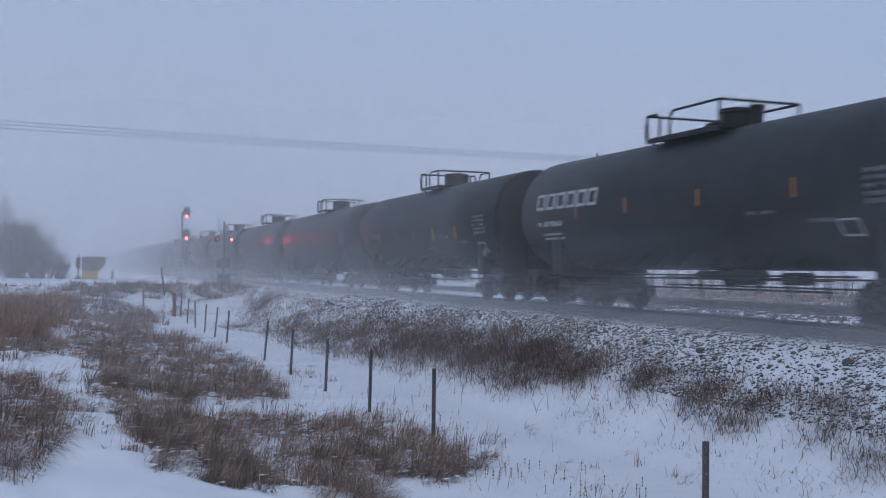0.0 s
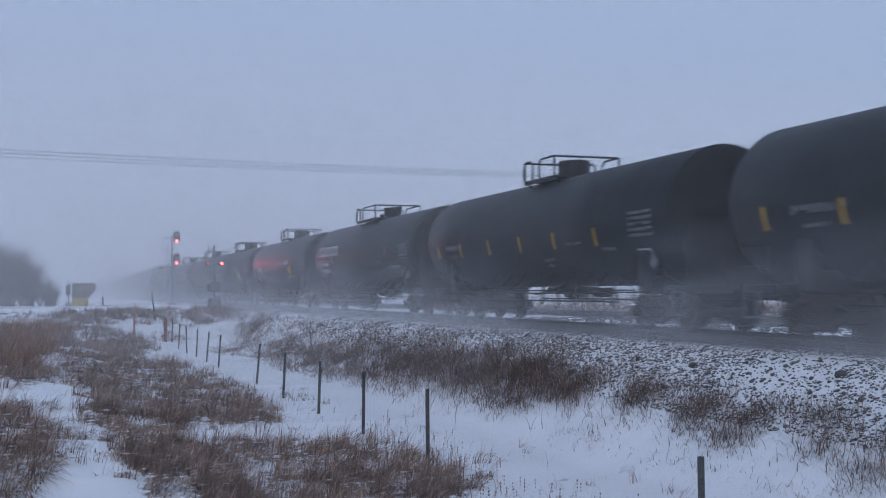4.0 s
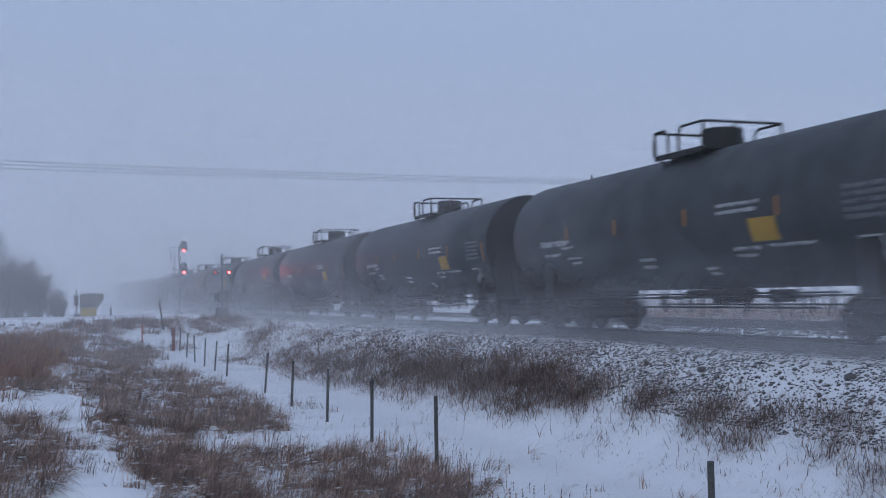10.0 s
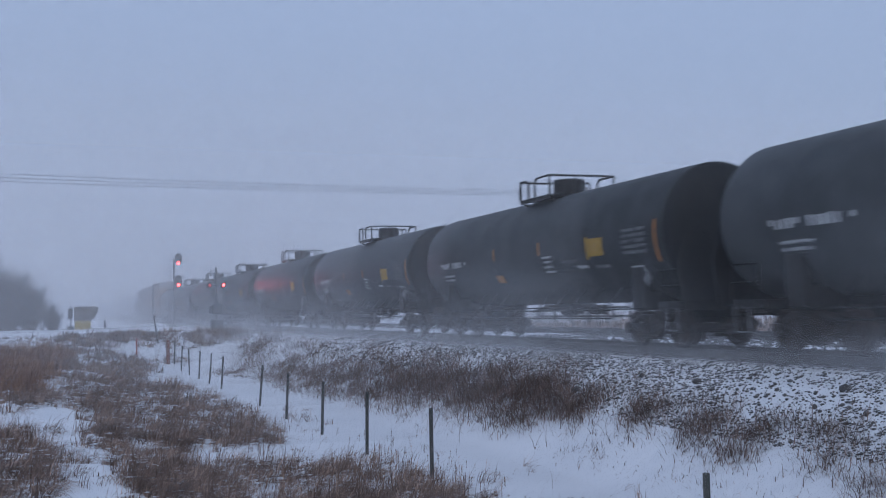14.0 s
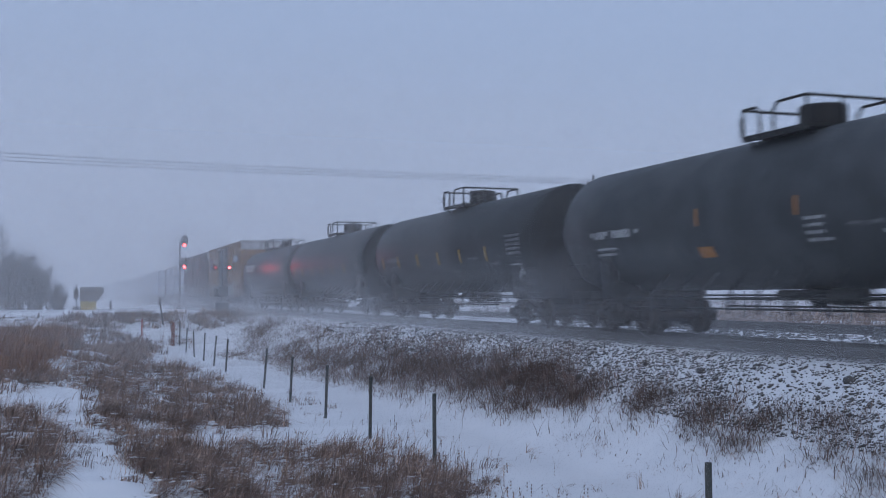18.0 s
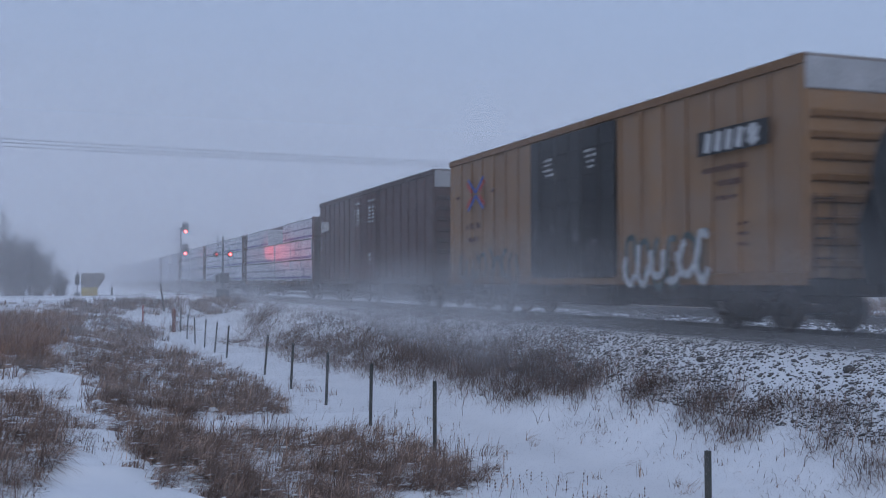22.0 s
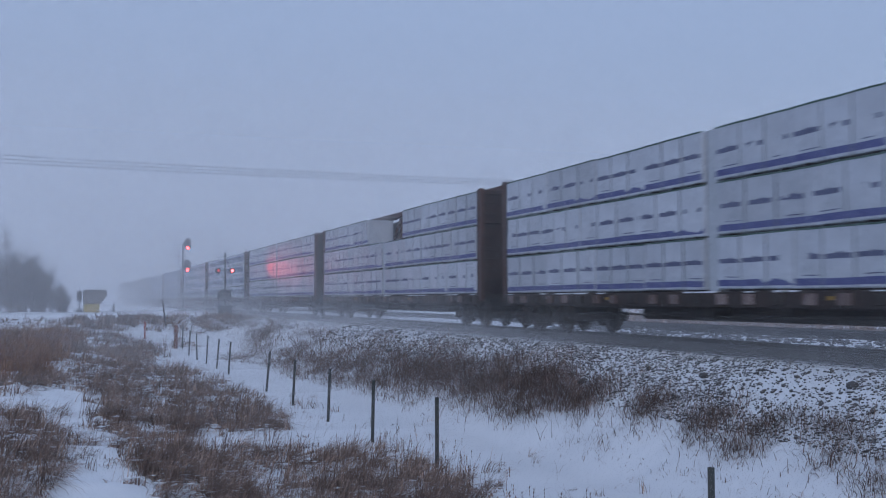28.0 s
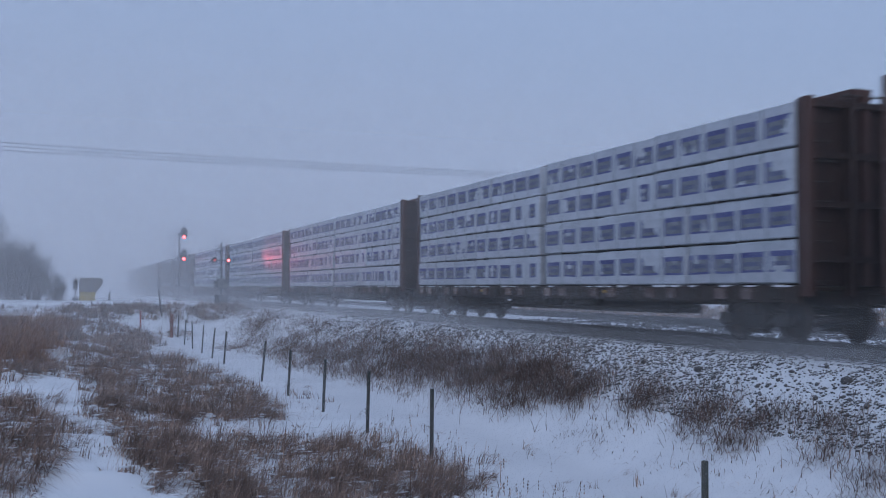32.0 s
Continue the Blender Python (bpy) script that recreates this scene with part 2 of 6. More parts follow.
def grass_mat(name, dark, light):
    m, n, l, bsdf = nodes_of(name)
    geo = n.new("ShaderNodeNewGeometry")
    ramp = n.new("ShaderNodeValToRGB")
    ramp.color_ramp.elements[0].color, ramp.color_ramp.elements[1].color = (*dark, 1), (*light, 1)
    for pos, f_ in ((0.30, 0.10), (0.55, 0.26), (0.75, 0.55)):
        e = ramp.color_ramp.elements.new(pos)
        e.color = (*[d * (1 - f_) + g * f_ for d, g in zip(dark, light)], 1)
    tc = n.new("ShaderNodeTexCoord")
    nz = n.new("ShaderNodeTexNoise")
    nz.inputs["Scale"].default_value = 0.5
    l.new(tc.outputs["Object"], nz.inputs["Vector"])
    ad = n.new("ShaderNodeMath")
    ad.operation = "MULTIPLY_ADD"
    ad.inputs[1].default_value, ad.inputs[2].default_value = 0.85, -0.04
    nf = n.new("ShaderNodeTexNoise")
    nf.inputs["Scale"].default_value, nf.inputs["Detail"].default_value = 3.2, 1.0
    l.new(tc.outputs["Object"], nf.inputs["Vector"])
    mf = n.new("ShaderNodeMapRange")
    mf.inputs["From Min"].default_value, mf.inputs["From Max"].default_value = 0.3, 0.7
    mf.inputs["To Min"].default_value, mf.inputs["To Max"].default_value = 0.15, 1.15
    l.new(nf.outputs[0], mf.inputs[0])
    mq = n.new("ShaderNodeMath")
    mq.operation = "MULTIPLY"
    l.new(geo.outputs["Random Per Island"], mq.inputs[0])
    l.new(mf.outputs[0], mq.inputs[1])
    l.new(mq.outputs[0], ad.inputs[0])
    a2 = n.new("ShaderNodeMath")
    a2.operation = "MULTIPLY_ADD"
    a2.inputs[1].default_value = 0.36
    l.new(nz.outputs[0], a2.inputs[0])
    l.new(ad.outputs[0], a2.inputs[2])
    l.new(a2.outputs[0], ramp.inputs[0])
    l.new(ramp.outputs[0], bsdf.inputs["Base Color"])
    bsdf.inputs["Roughness"].default_value = 0.85
    return m


M_GRASS = grass_mat("dry_grass", (0.083, 0.050, 0.039), (0.77, 0.55, 0.425))
M_GRASS_RED = grass_mat("dry_reddish_grass", (0.15, 0.074, 0.044), (0.66, 0.37, 0.21))
M_BUSH = grass_mat("bare_twigs", (0.075, 0.062, 0.058), (0.24, 0.20, 0.18))


# ---------------------------------------------------------------- mesh helpers
def link(name, bm, materials, parent=None, label="", smooth=False):
    me = bpy.data.meshes.new(name)
    bm.to_mesh(me)
    bm.free()
    for m in materials if isinstance(materials, (list, tuple)) else [materials]:
        me.materials.append(m)
    if smooth:
        me.shade_smooth()
    ob = new(name, me)
    if parent:
        ob.parent = parent
    if label:
        ob["label"] = label
    return ob


def part(name, bm, material, parent, label="", smooth=False):
    return link(name, bm, material, parent, label, smooth)


def twin(ob, loc, parent=None, rz=0.0):
    """A second part on the same mesh."""
    o = new(ob.name.split(".")[0], ob.data)
    o.parent = parent or ob.parent
    o.matrix_basis = pose(*loc, 0, 0, rz)
    return o


def box(bm, x0, x1, y0, y1, z0, z1, mi=0, bevel=0.0):
    r = bmesh.ops.create_cube(bm, size=1.0)
    vs = r["verts"]
    for v in vs:
        v.co = Vector((x0 + (v.co.x + 0.5) * (x1 - x0), y0 + (v.co.y + 0.5) * (y1 - y0), z0 + (v.co.z + 0.5) * (z1 - z0)))
    fs = {f for v in vs for f in v.link_faces}
    for f in fs:
        f.material_index = mi
    if bevel:
        es = list({e for v in vs for e in v.link_edges})
        rb = bmesh.ops.bevel(bm, geom=es, offset=bevel, segments=1, affect="EDGES", profile=0.5)
        for f in rb["faces"]:
            f.material_index = mi
    return bm


def tube(bm, a, b, r, seg=8, mi=0, r2=None):
    a, b = Vector(a), Vector(b)
    d = b - a
    res = bmesh.ops.create_cone(bm, cap_ends=True, segments=seg, radius1=r, radius2=r if r2 is None else r2, depth=d.length)
    m = Matrix.Translation((a + b) / 2) @ d.to_track_quat("Z", "Y").to_matrix().to_4x4()
    for v in res["verts"]:
        v.co = m @ v.co
    for f in {f for v in res["verts"] for f in v.link_faces}:
        f.material_index = mi
    return bm


def pipe(bm, pts, r, seg=6):
    for a, b in zip(pts[:-1], pts[1:]):
        tube(bm, a, b, r, seg)
    for p in pts[1:-1]:
        res = bmesh.ops.create_icosphere(bm, subdivisions=1, radius=r)
        for v in res["verts"]:
            v.co += Vector(p)
    return bm


def lathe(bm, profile, seg=40, axis="y"):
    """Turn (along, radius) pairs about an axis."""
    rings = []
    for s, r in profile:
        ring = []
        if r < 1e-5:
            p = (0, s, 0) if axis == "y" else (0, 0, s)
            ring = [bm.verts.new(p)]
        else:
            for i in range(seg):
                a = 2 * math.pi * i / seg
                p = (r * math.cos(a), s, r * math.sin(a)) if axis == "y" else (r * math.cos(a), r * math.sin(a), s)
                ring.append(bm.verts.new(p))
        rings.append(ring)
    for a, b in zip(rings[:-1], rings[1:]):
        n = max(len(a), len(b))
        for i in range(n):
            j = (i + 1) % n
            q = []
            for v in (a[i % len(a)], a[j % len(a)], b[j % len(b)], b[i % len(b)]):
                if v not in q:
                    q.append(v)
            if len(q) > 2:
                bm.faces.new(q)
    bmesh.ops.recalc_face_normals(bm, faces=bm.faces)
    return bm


def empty(name, m=None):
    e = new(name)
    e.empty_display_size = 0.3
    if m is not None:
        e.matrix_basis = m
    return e


def arr_mesh(name, verts, faces, material, smooth=False):
    """A large mesh from arrays (faces: n x 3 or n x 4)."""
    me = bpy.data.meshes.new(name)
    verts = np.asarray(verts, dtype=np.float32)
    faces = np.asarray(faces, dtype=np.int32)
    k = faces.shape[1]
    me.vertices.add(len(verts))
    me.vertices.foreach_set("co", verts.ravel())
    me.loops.add(faces.size)
    me.loops.foreach_set("vertex_index", faces.ravel())
    me.polygons.add(len(faces))
    me.polygons.foreach_set("loop_start", np.arange(0, faces.size, k, dtype=np.int32))
    me.update(calc_edges=True)
    me.materials.append(material)
    if smooth:
        me.shade_smooth()
    return me


# ---------------------------------------------------------------- ground
rng = np.random.default_rng(7)


def value_noise(x, y, seed):
    """Smooth noise on arrays, about -1 to 1."""
    xi, yi = np.floor(x).astype(np.int64), np.floor(y).astype(np.int64)
    fx, fy = x - xi, y - yi
    fx, fy = fx * fx * (3 - 2 * fx), fy * fy * (3 - 2 * fy)

    def h(a, b):
        n = (a * 374761393 + b * 668265263 + seed * 974634777) & 0x7FFFFFFF
        n = ((n ^ (n >> 13)) * 1274126177) & 0x7FFFFFFF
        return ((n ^ (n >> 16)) & 0xFFFF) / 32767.5 - 1

    return (h(xi, yi) * (1 - fx) + h(xi + 1, yi) * fx) * (1 - fy) + (h(xi, yi + 1) * (1 - fx) + h(xi + 1, yi + 1) * fx) * fy


def sstep(a, b, x):
    t = np.clip((x - a) / (b - a), 0, 1)
    return t * t * (3 - 2 * t)


def ground_z(x, y):
    x, y = np.asarray(x, dtype=float), np.asarray(y, dtype=float)
    # field with the fence, rising to the bank where the camera stands
    z = -2.05 + 0.0 * x
    z = z + 0.75 * sstep(4.6, -1.5, x) + 0.35 * sstep(-1, -10, x)
    z = z + 0.13 * value_noise(x * 0.5, y * 0.35, 3) * sstep(6.5, 3.5, x) + 0.06 * value_noise(x * 1.4, y * 1.1, 4) * sstep(6.5, 4, x) + (0.025 * value_noise(x * 3.1, y * 2.3, 6) + 0.09 * (1 - np.abs(value_noise(x * 0.9 + y * 0.25, y * 0.6 - x * 0.2, 11))) ** 4) * sstep(6.5, 3, x)
    z = z + 0.03 * value_noise(x * 0.8, y * 0.5, 5)
    # the road that crosses the track
    road = sstep(58, 74, y) * sstep(128, 100, y)
    z = z * (1 - road) + (-0.18 + 0.05 * value_noise(x * 0.3, y * 0.3, 8)) * road
    far = sstep(100, 128, y)
    z = z * (1 - far) + (-0.7) * far
    # roadbed of the track
    bed = -0.20
    d = np.abs(x - TRACK)
    side = sstep(5.6, 2.1, d)
    z2 = z + (bed - z) * side
    z = np.where(d < 2.1, bed, z2)
    # the far side of the track
    beyond = -0.21 - 0.25 * sstep(24.5, 32, x) + 0.10 * value_noise(x * 0.2, y * 0.2, 9) * sstep(24, 34, x) + 0.03 * value_noise(x * 0.9, y * 0.7, 10) * sstep(16.5, 17.5, x)
    z = np.where(x > TRACK + 1.5, beyond, z)
    return z


def grid_lines(segments):
    out = []
    for a, b, s in segments:
        out.extend(np.arange(a, b - 1e-6, s))
    out.append(segments[-1][1])
    return np.array(out)


gx = grid_lines([(-2500, -200, 230), (-200, -40, 16), (-40, -8, 2), (-8, -3, 0.25), (-3, 7, 0.12), (7, 20, 0.2), (20, 26, 0.5), (26, 60, 2), (60, 300, 24), (300, 2500, 220)])
gy = grid_lines([(-300, -20, 40), (-20, 4, 3), (4, 11, 0.25), (11, 30, 0.14), (30, 45, 0.25), (45, 135, 0.6), (135, 400, 12), (400, 3000, 260)])
GX, GY = np.meshgrid(gx, gy)
GZ = ground_z(GX, GY)
gv = np.stack([GX.ravel(), GY.ravel(), GZ.ravel()], 1)
nx, ny = len(gx), len(gy)
ii = (np.arange(ny - 1)[:, None] * nx + np.arange(nx - 1)[None, :]).ravel()
gf = np.stack([ii, ii + 1, ii + 1 + nx, ii + nx], 1)
ground = new("ground", arr_mesh("ground", gv, gf, M_SNOW, True))
tagged(ground, "snow-covered railway embankment and roadside field", "ground", kind="structure")

# ---------------------------------------------------------------- track
track = tagged(empty("railway_track"), "main railway track with snow-dusted ties and ballast", "railway track", kind="structure")
for x in (TRACK - 0.75, TRACK + 0.75):
    bm = bmesh.new()
    box(bm, x - 0.035, x + 0.035, -60, 500, -0.045, 0.0)
    box(bm, x - 0.010, x + 0.010, -60, 500, -0.15, -0.045)
    box(bm, x - 0.070, x + 0.070, -60, 500, -0.175, -0.15)
    part("rail", bm, M_RAIL, track)
for x, w in ((TRACK - 0.92, 0.26), (TRACK + 0.82, 0.22)):
    n = 400
    ys = np.linspace(2, 220, n)
    e1, e2 = 0.14 * value_noise(ys * 1.3, ys * 0 + x, 71), 0.14 * value_noise(ys * 1.6, ys * 0 + x, 72)
    V = np.concatenate([np.stack([x - w + e1, ys, ys * 0 - 0.195], 1), np.stack([x + w + e2, ys, ys * 0 - 0.19], 1)])
    i = np.arange(n - 1)
    o = new("swept_ballast", arr_mesh("swept_ballast", V, np.stack([i, i + n, i + n + 1, i + 1], 1), M_SWEPT))
    o.parent = track
bm = bmesh.new()
box(bm, -1.3, 1.3, -0.11, 0.11, -0.12, 0.02, 0, 0.012)
tie0 = part("tie", bm, M_TIE, track)
tie0.location = (TRACK, 4.0, -0.19)
for i in range(1, 150):
    o = twin(tie0, (TRACK + random.uniform(-0.04, 0.04), 4.0 + 0.52 * i, -0.205 + random.uniform(-0.02, 0.0)), track, random.uniform(-1.5, 1.5))


# a siding beyond the main track
SIDING = 21.75
siding = tagged(empty("siding_track"), "snow-buried siding track beyond the main line", "railway track", kind="structure")
for x in (SIDING - 0.75, SIDING + 0.75):
    bm = bmesh.new()
    box(bm, x - 0.035, x + 0.035, -60, 220, -0.035, 0.01)
    box(bm, x - 0.010, x + 0.010, -60, 220, -0.14, -0.035)
    box(bm, x - 0.070, x + 0.070, -60, 220, -0.22, -0.14)
    part("rail", bm, M_RAIL, siding)
for i in range(90):
    o = twin(tie0, (SIDING + random.uniform(-0.04, 0.04), 4.0 + 0.55 * i, -0.225 + random.uniform(-0.02, 0.0)), siding, random.uniform(-1.5, 1.5))


# ---------------------------------------------------------------- running gear shared by all cars
def wheelset_mesh():
    """Two flanged wheels on their axle, which lies along x."""
    bm = bmesh.new()
    rim = [(-0.07, 0.0), (-0.07, 0.10), (-0.03, 0.14), (-0.03, 0.34), (-0.07, 0.37), (-0.07, 0.455), (-0.045, 0.47), (-0.03, 0.435), (0.07, 0.425), (0.07, 0.37), (0.02, 0.34), (0.02, 0.14), (0.07, 0.10), (0.07, 0)]
    for s in (-1, 1):
        b2 = bmesh.new()
        lathe(b2, [(y * s, r) for y, r in rim], 24, "y")
        for v in b2.verts:
            v.co = Vector((s * 0.75 + v.co.y, v.co.x, v.co.z))
        bmesh.ops.recalc_face_normals(b2, faces=b2.faces)
        me = bpy.data.meshes.new("tmp")
        b2.to_mesh(me)
        b2.free()
        bm.from_mesh(me)
        bpy.data.meshes.remove(me)
    tube(bm, (-1.1, 0, 0), (1.1, 0, 0), 0.08, 12)
    me = bpy.data.meshes.new("wheelset")
    bm.to_mesh(me)
    bm.free()
    me.materials.append(M_WHEEL)
    return me


def side_frame_mesh():
    """Cast side frame with two windows, spring nest and journal ends."""
    bm = bmesh.new()
    for s in (-1, 1):
        box(bm, -0.09, 0.09, s * 0.72 - 0.24 * 0, s * 1.08, 0.36, 0.58, 0, 0.02)
        tube(bm, (-0.13, s * 0.9, 0.46), (0.13, s * 0.9, 0.46), 0.13, 12)
        tube(bm, (0, s * 0.80, 0.52), (0, s * 0.30, 0.30), 0.09, 6)
        tube(bm, (0, s * 0.80, 0.60), (0, s * 0.30, 0.78), 0.08, 6)
        tube(bm, (0, s * 0.27, 0.24), (0, s * 0.27, 0.80), 0.07, 6)
    box(bm, -0.10, 0.10, -0.36, 0.36, 0.20, 0.30, 0, 0.02)
    box(bm, -0.08, 0.08, -0.34, 0.34, 0.72, 0.84, 0, 0.02)
    for y in (-0.14, 0.0, 0.14):
        tube(bm, (0, y, 0.30), (0, y, 0.55), 0.055, 8)
    me = bpy.data.meshes.new("side_frame")
    bm.to_mesh(me)
    bm.free()
    me.materials.append(M_STEEL)
    return me


def bolster_mesh():
    bm = bmesh.new()
    box(bm, -1.15, 1.15, -0.2, 0.2, 0.55, 0.78, 0, 0.02)
    for s in (-1, 1):
        box(bm, -0.85, 0.85, s * 0.38 - 0.07, s * 0.38 + 0.07, 0.32, 0.48, 0, 0.02)
        tube(bm, (-0.6, s * 0.38, 0.4), (0, s * 0.1, 0.45), 0.05, 6)
        tube(bm, (0.6, s * 0.38, 0.4), (0, s * 0.1, 0.45), 0.05, 6)
    me = bpy.data.meshes.new("bolster")
    bm.to_mesh(me)
    bm.free()
    me.materials.append(M_STEEL)
    return me


WHEELSET, SIDE_FRAME, BOLSTER = wheelset_mesh(), side_frame_mesh(), bolster_mesh()


def truck(car, y):
    t = new("truck", BOLSTER)
    t.parent, t.location = car, (0, y, 0)
    for s in (-1, 1):
        f = new("side_frame", SIDE_FRAME)
        f.parent, f.location = t, (s * 1.0, 0, 0)
    for w in (-0.9, 0.9):
        o = new("wheelset", WHEELSET)
        o.parent, o.location = t, (0, w, 0.46)
    return t


def coupler(car, y, s):
    bm = bmesh.new()
    box(bm, -0.10, 0.10, min(y, y + s * 0.75), max(y, y + s * 0.75), 0.78, 0.96, 0, 0.02)
    box(bm, -0.16, 0.16, min(y + s * 0.6, y + s * 0.9), max(y + s * 0.6, y + s * 0.9), 0.72, 1.02, 0, 0.04)
    tube(bm, (0.3, y, 0.75), (0.3, y + s * 0.5, 0.45), 0.03, 6)
    return part("coupler", bm, M_STEEL, car)


# ---------------------------------------------------------------- writing
def bars(bm, x, rows, bend=None):
    """Bars on a side wall at x (facing -x): rows of (y0, y1, z0, z1). bend: (axis z, radius) lays them on a tank."""
    for y0, y1, z0, z1 in rows:
        if bend:
            zc, r = bend
            n = max(1, int((z1 - z0) / 0.15) + 1)
            for i in range(n):
                za, zb = z0 + (z1 - z0) * i / n, z0 + (z1 - z0) * (i + 1) / n
                xa, xb = -math.sqrt(max(r * r - (za - zc) ** 2, 0)) - 0.012, -math.sqrt(max(r * r - (zb - zc) ** 2, 0)) - 0.012
                q = [bm.verts.new(p) for p in ((xa, y0, za), (xa, y1, za), (xb, y1, zb), (xb, y0, zb))]
                k = [bm.verts.new((v.co.x + 0.010, v.co.y, v.co.z)) for v in q]
                bm.faces.new(q)
                bm.faces.new(list(reversed(k)))
                for a in range(4):
                    b = (a + 1) % 4
                    bm.faces.new((q[b], q[a], k[a], k[b]))
        else:
            box(bm, x - 0.006, x + 0.002, y0, y1, z0, z1)
    bmesh.ops.recalc_face_normals(bm, faces=bm.faces)
    return bm


def stencil(rows_of_chars):
    """Rows (y of the row's far end, z, glyph height, number of glyphs) into bars the size of glyphs, with gaps between words."""
    out = []
    for y, z, hgt, n in rows_of_chars:
        rs = random.Random(int(abs(y * 91 + z * 57) * 10))
        w = hgt * 0.50
        for i in range(n):
            if rs.random() < 0.08:
                continue
            u = w * rs.uniform(0.7, 1.15)
            lo = z + (hgt * 0.3 if rs.random() < 0.25 else 0)
            out.append((y - i * w * 1.5 - u, y - i * w * 1.5, lo, z + hgt * rs.uniform(0.62, 0.85)))
    return out


# ---------------------------------------------------------------- tank cars
TANK_R, TANK_Z, TANK_HALF = 1.57, 2.63, 7.75


def tank_car(kind):
    """A loaded tank car, its middle at the origin. Far end towards +y. kind 0: plain with a yellow panel, 1: large white name, 2: plain black."""
    car = empty("tank_car")
    R, Z, H = TANK_R, TANK_Z, TANK_HALF
    bm = bmesh.new()
    lathe(bm, [(-H + 0.12, 0), (-H + 0.12, R - 0.02), (-H + 0.17, R)] + [(y, R) for y in (-4.6, -1.55, 1.55, 4.6)] + [(H + 0.33, R), (H + 0.38, R - 0.02), (H + 0.38, 0)], 56, "y")
    bmesh.ops.translate(bm, verts=bm.verts, vec=(0, 0, Z))
    barrel = part("tank", bm, M_TANK_DUSTY if kind in (0, 3) else M_TANK, car, "dusty black steel tank barrel" if kind in (0, 3) else "black steel tank barrel", smooth=True)
    for f in barrel.data.polygons:
        f.use_smooth = abs(f.normal.y) < 0.5
    for s_, e in ((-1, -H + 0.12), (1, H + 0.38)):
        bm = bmesh.new()
        lathe(bm, [(e, R - 0.03)] + [(e + s_ * 0.5 * math.sin(math.pi / 2 * i / 7), (R - 0.03) * math.cos(math.pi / 2 * i / 7)) for i in range(1, 8)], 56, "y")
        bmesh.ops.translate(bm, verts=bm.verts, vec=(0, 0, Z))
        part("tank_head", bm, M_HEAD, car, "dull black domed tank end", smooth=True)
        bm = bmesh.new()
        vs = [(-1.35, 0.95), (1.35, 0.95), (1.5, 1.9), (1.25, 2.55), (-1.25, 2.55), (-1.5, 1.9)]
        y0, y1 = e + s_ * 0.42, e + s_ * 0.46
        q0, q1 = [bm.verts.new((u, y0, w)) for u, w in vs], [bm.verts.new((u, y1, w)) for u, w in vs]
        bm.faces.new(q0)
        bm.faces.new(list(reversed(q1)))
        for i in range(6):
            j = (i + 1) % 6
            bm.faces.new((q0[j], q0[i], q1[i], q1[j]))
        bmesh.ops.recalc_face_normals(bm, faces=bm.faces)
        part("head_shield", bm, M_HEAD, car)
    for s in (-1, 1):
        bm = bmesh.new()
        box(bm, -1.35, 1.35, min(s * 7.05, s * 8.1), max(s * 7.05, s * 8.1), 0.86, 1.06, 0, 0.02)
        box(bm, -0.28, 0.28, min(s * 5.2, s * 8.3), max(s * 5.2, s * 8.3), 0.70, 1.10, 0, 0.02)
        for k in (-1, 1):
            box(bm, k * 1.25 - 0.12, k * 1.25 + 0.12, s * 6.2 - 0.25, s * 6.2 + 0.25, 0.9, 2.0, 0, 0.02)
        box(bm, -1.3, 1.3, s * 6.2 - 0.2, s * 6.2 + 0.2, 0.86, 1.3, 0, 0.03)
        part("end_sill", bm, M_TANK_DARK, car)
        for k in (-1, 1):
            bm = bmesh.new()
            pipe(bm, [(k * 1.40, s * 7.2, 1.06), (k * 1.40, s * 7.2, 1.75), (k * 1.40, s * 8.05, 1.75), (k * 1.40, s * 8.05, 1.06)], 0.022)
            tube(bm, (k * 1.40, s * 7.2, 1.4), (k * 1.40, s * 8.05, 1.4), 0.015, 6)
            part("end_handrail", bm, M_TANK_DARK, car)
            bm = bmesh.new()
            pipe(bm, [(k * 1.42, s * 7.5, 0.9), (k * 1.42, s * 7.5, 0.42), (k * 1.42, s * 7.95, 0.42), (k * 1.42, s * 7.95, 0.9)], 0.018)
            part("sill_step", bm, M_GREY_MARK, car, "pale worn sill step")
        coupler(car, s * 8.1, s)
        truck(car, s * 6.2)
    # running rails along the lower flank
    for k in (-1, 1):
        bm = bmesh.new()
        for z in (0.88, 0.68):
            tube(bm, (k * 1.45, -5.1, z), (k * 1.45, 5.1, z), 0.022, 6)
        part("side_rail", bm, M_TANK_DARK, car)
        for y in np.arange(-4.9, 5.0, 0.98):
            bm = bmesh.new()
            box(bm, k * 1.45 - 0.02, k * 1.45 + 0.02, y - 0.03, y + 0.03, 0.58, 0.98)
            tube(bm, (k * 1.45, y, 0.96), (k * 1.0, y, 1.44), 0.02, 5)
            part("rail_bracket", bm, M_TANK_DARK, car)
    # bottom outlet with its skid
    bm = bmesh.new()
    tube(bm, (0, 0, 1.2), (0, 0, 0.72), 0.36, 14, 0, 0.16)
    box(bm, -0.5, 0.5, -0.75, 0.75, 0.86, 1.05, 0, 0.06)
    tube(bm, (-0.5, 0.2, 0.95), (-1.1, 0.2, 0.85), 0.03, 6)
    part("bottom_outlet", bm, M_TANK_DARK, car)
    bm = bmesh.new()
    tube(bm, (-0.9, -2.3, 0.92), (-0.9, -1.5, 0.92), 0.16, 10)
    box(bm, -1.0, -0.7, -3.6, -3.0, 0.78, 1.02, 0, 0.03)
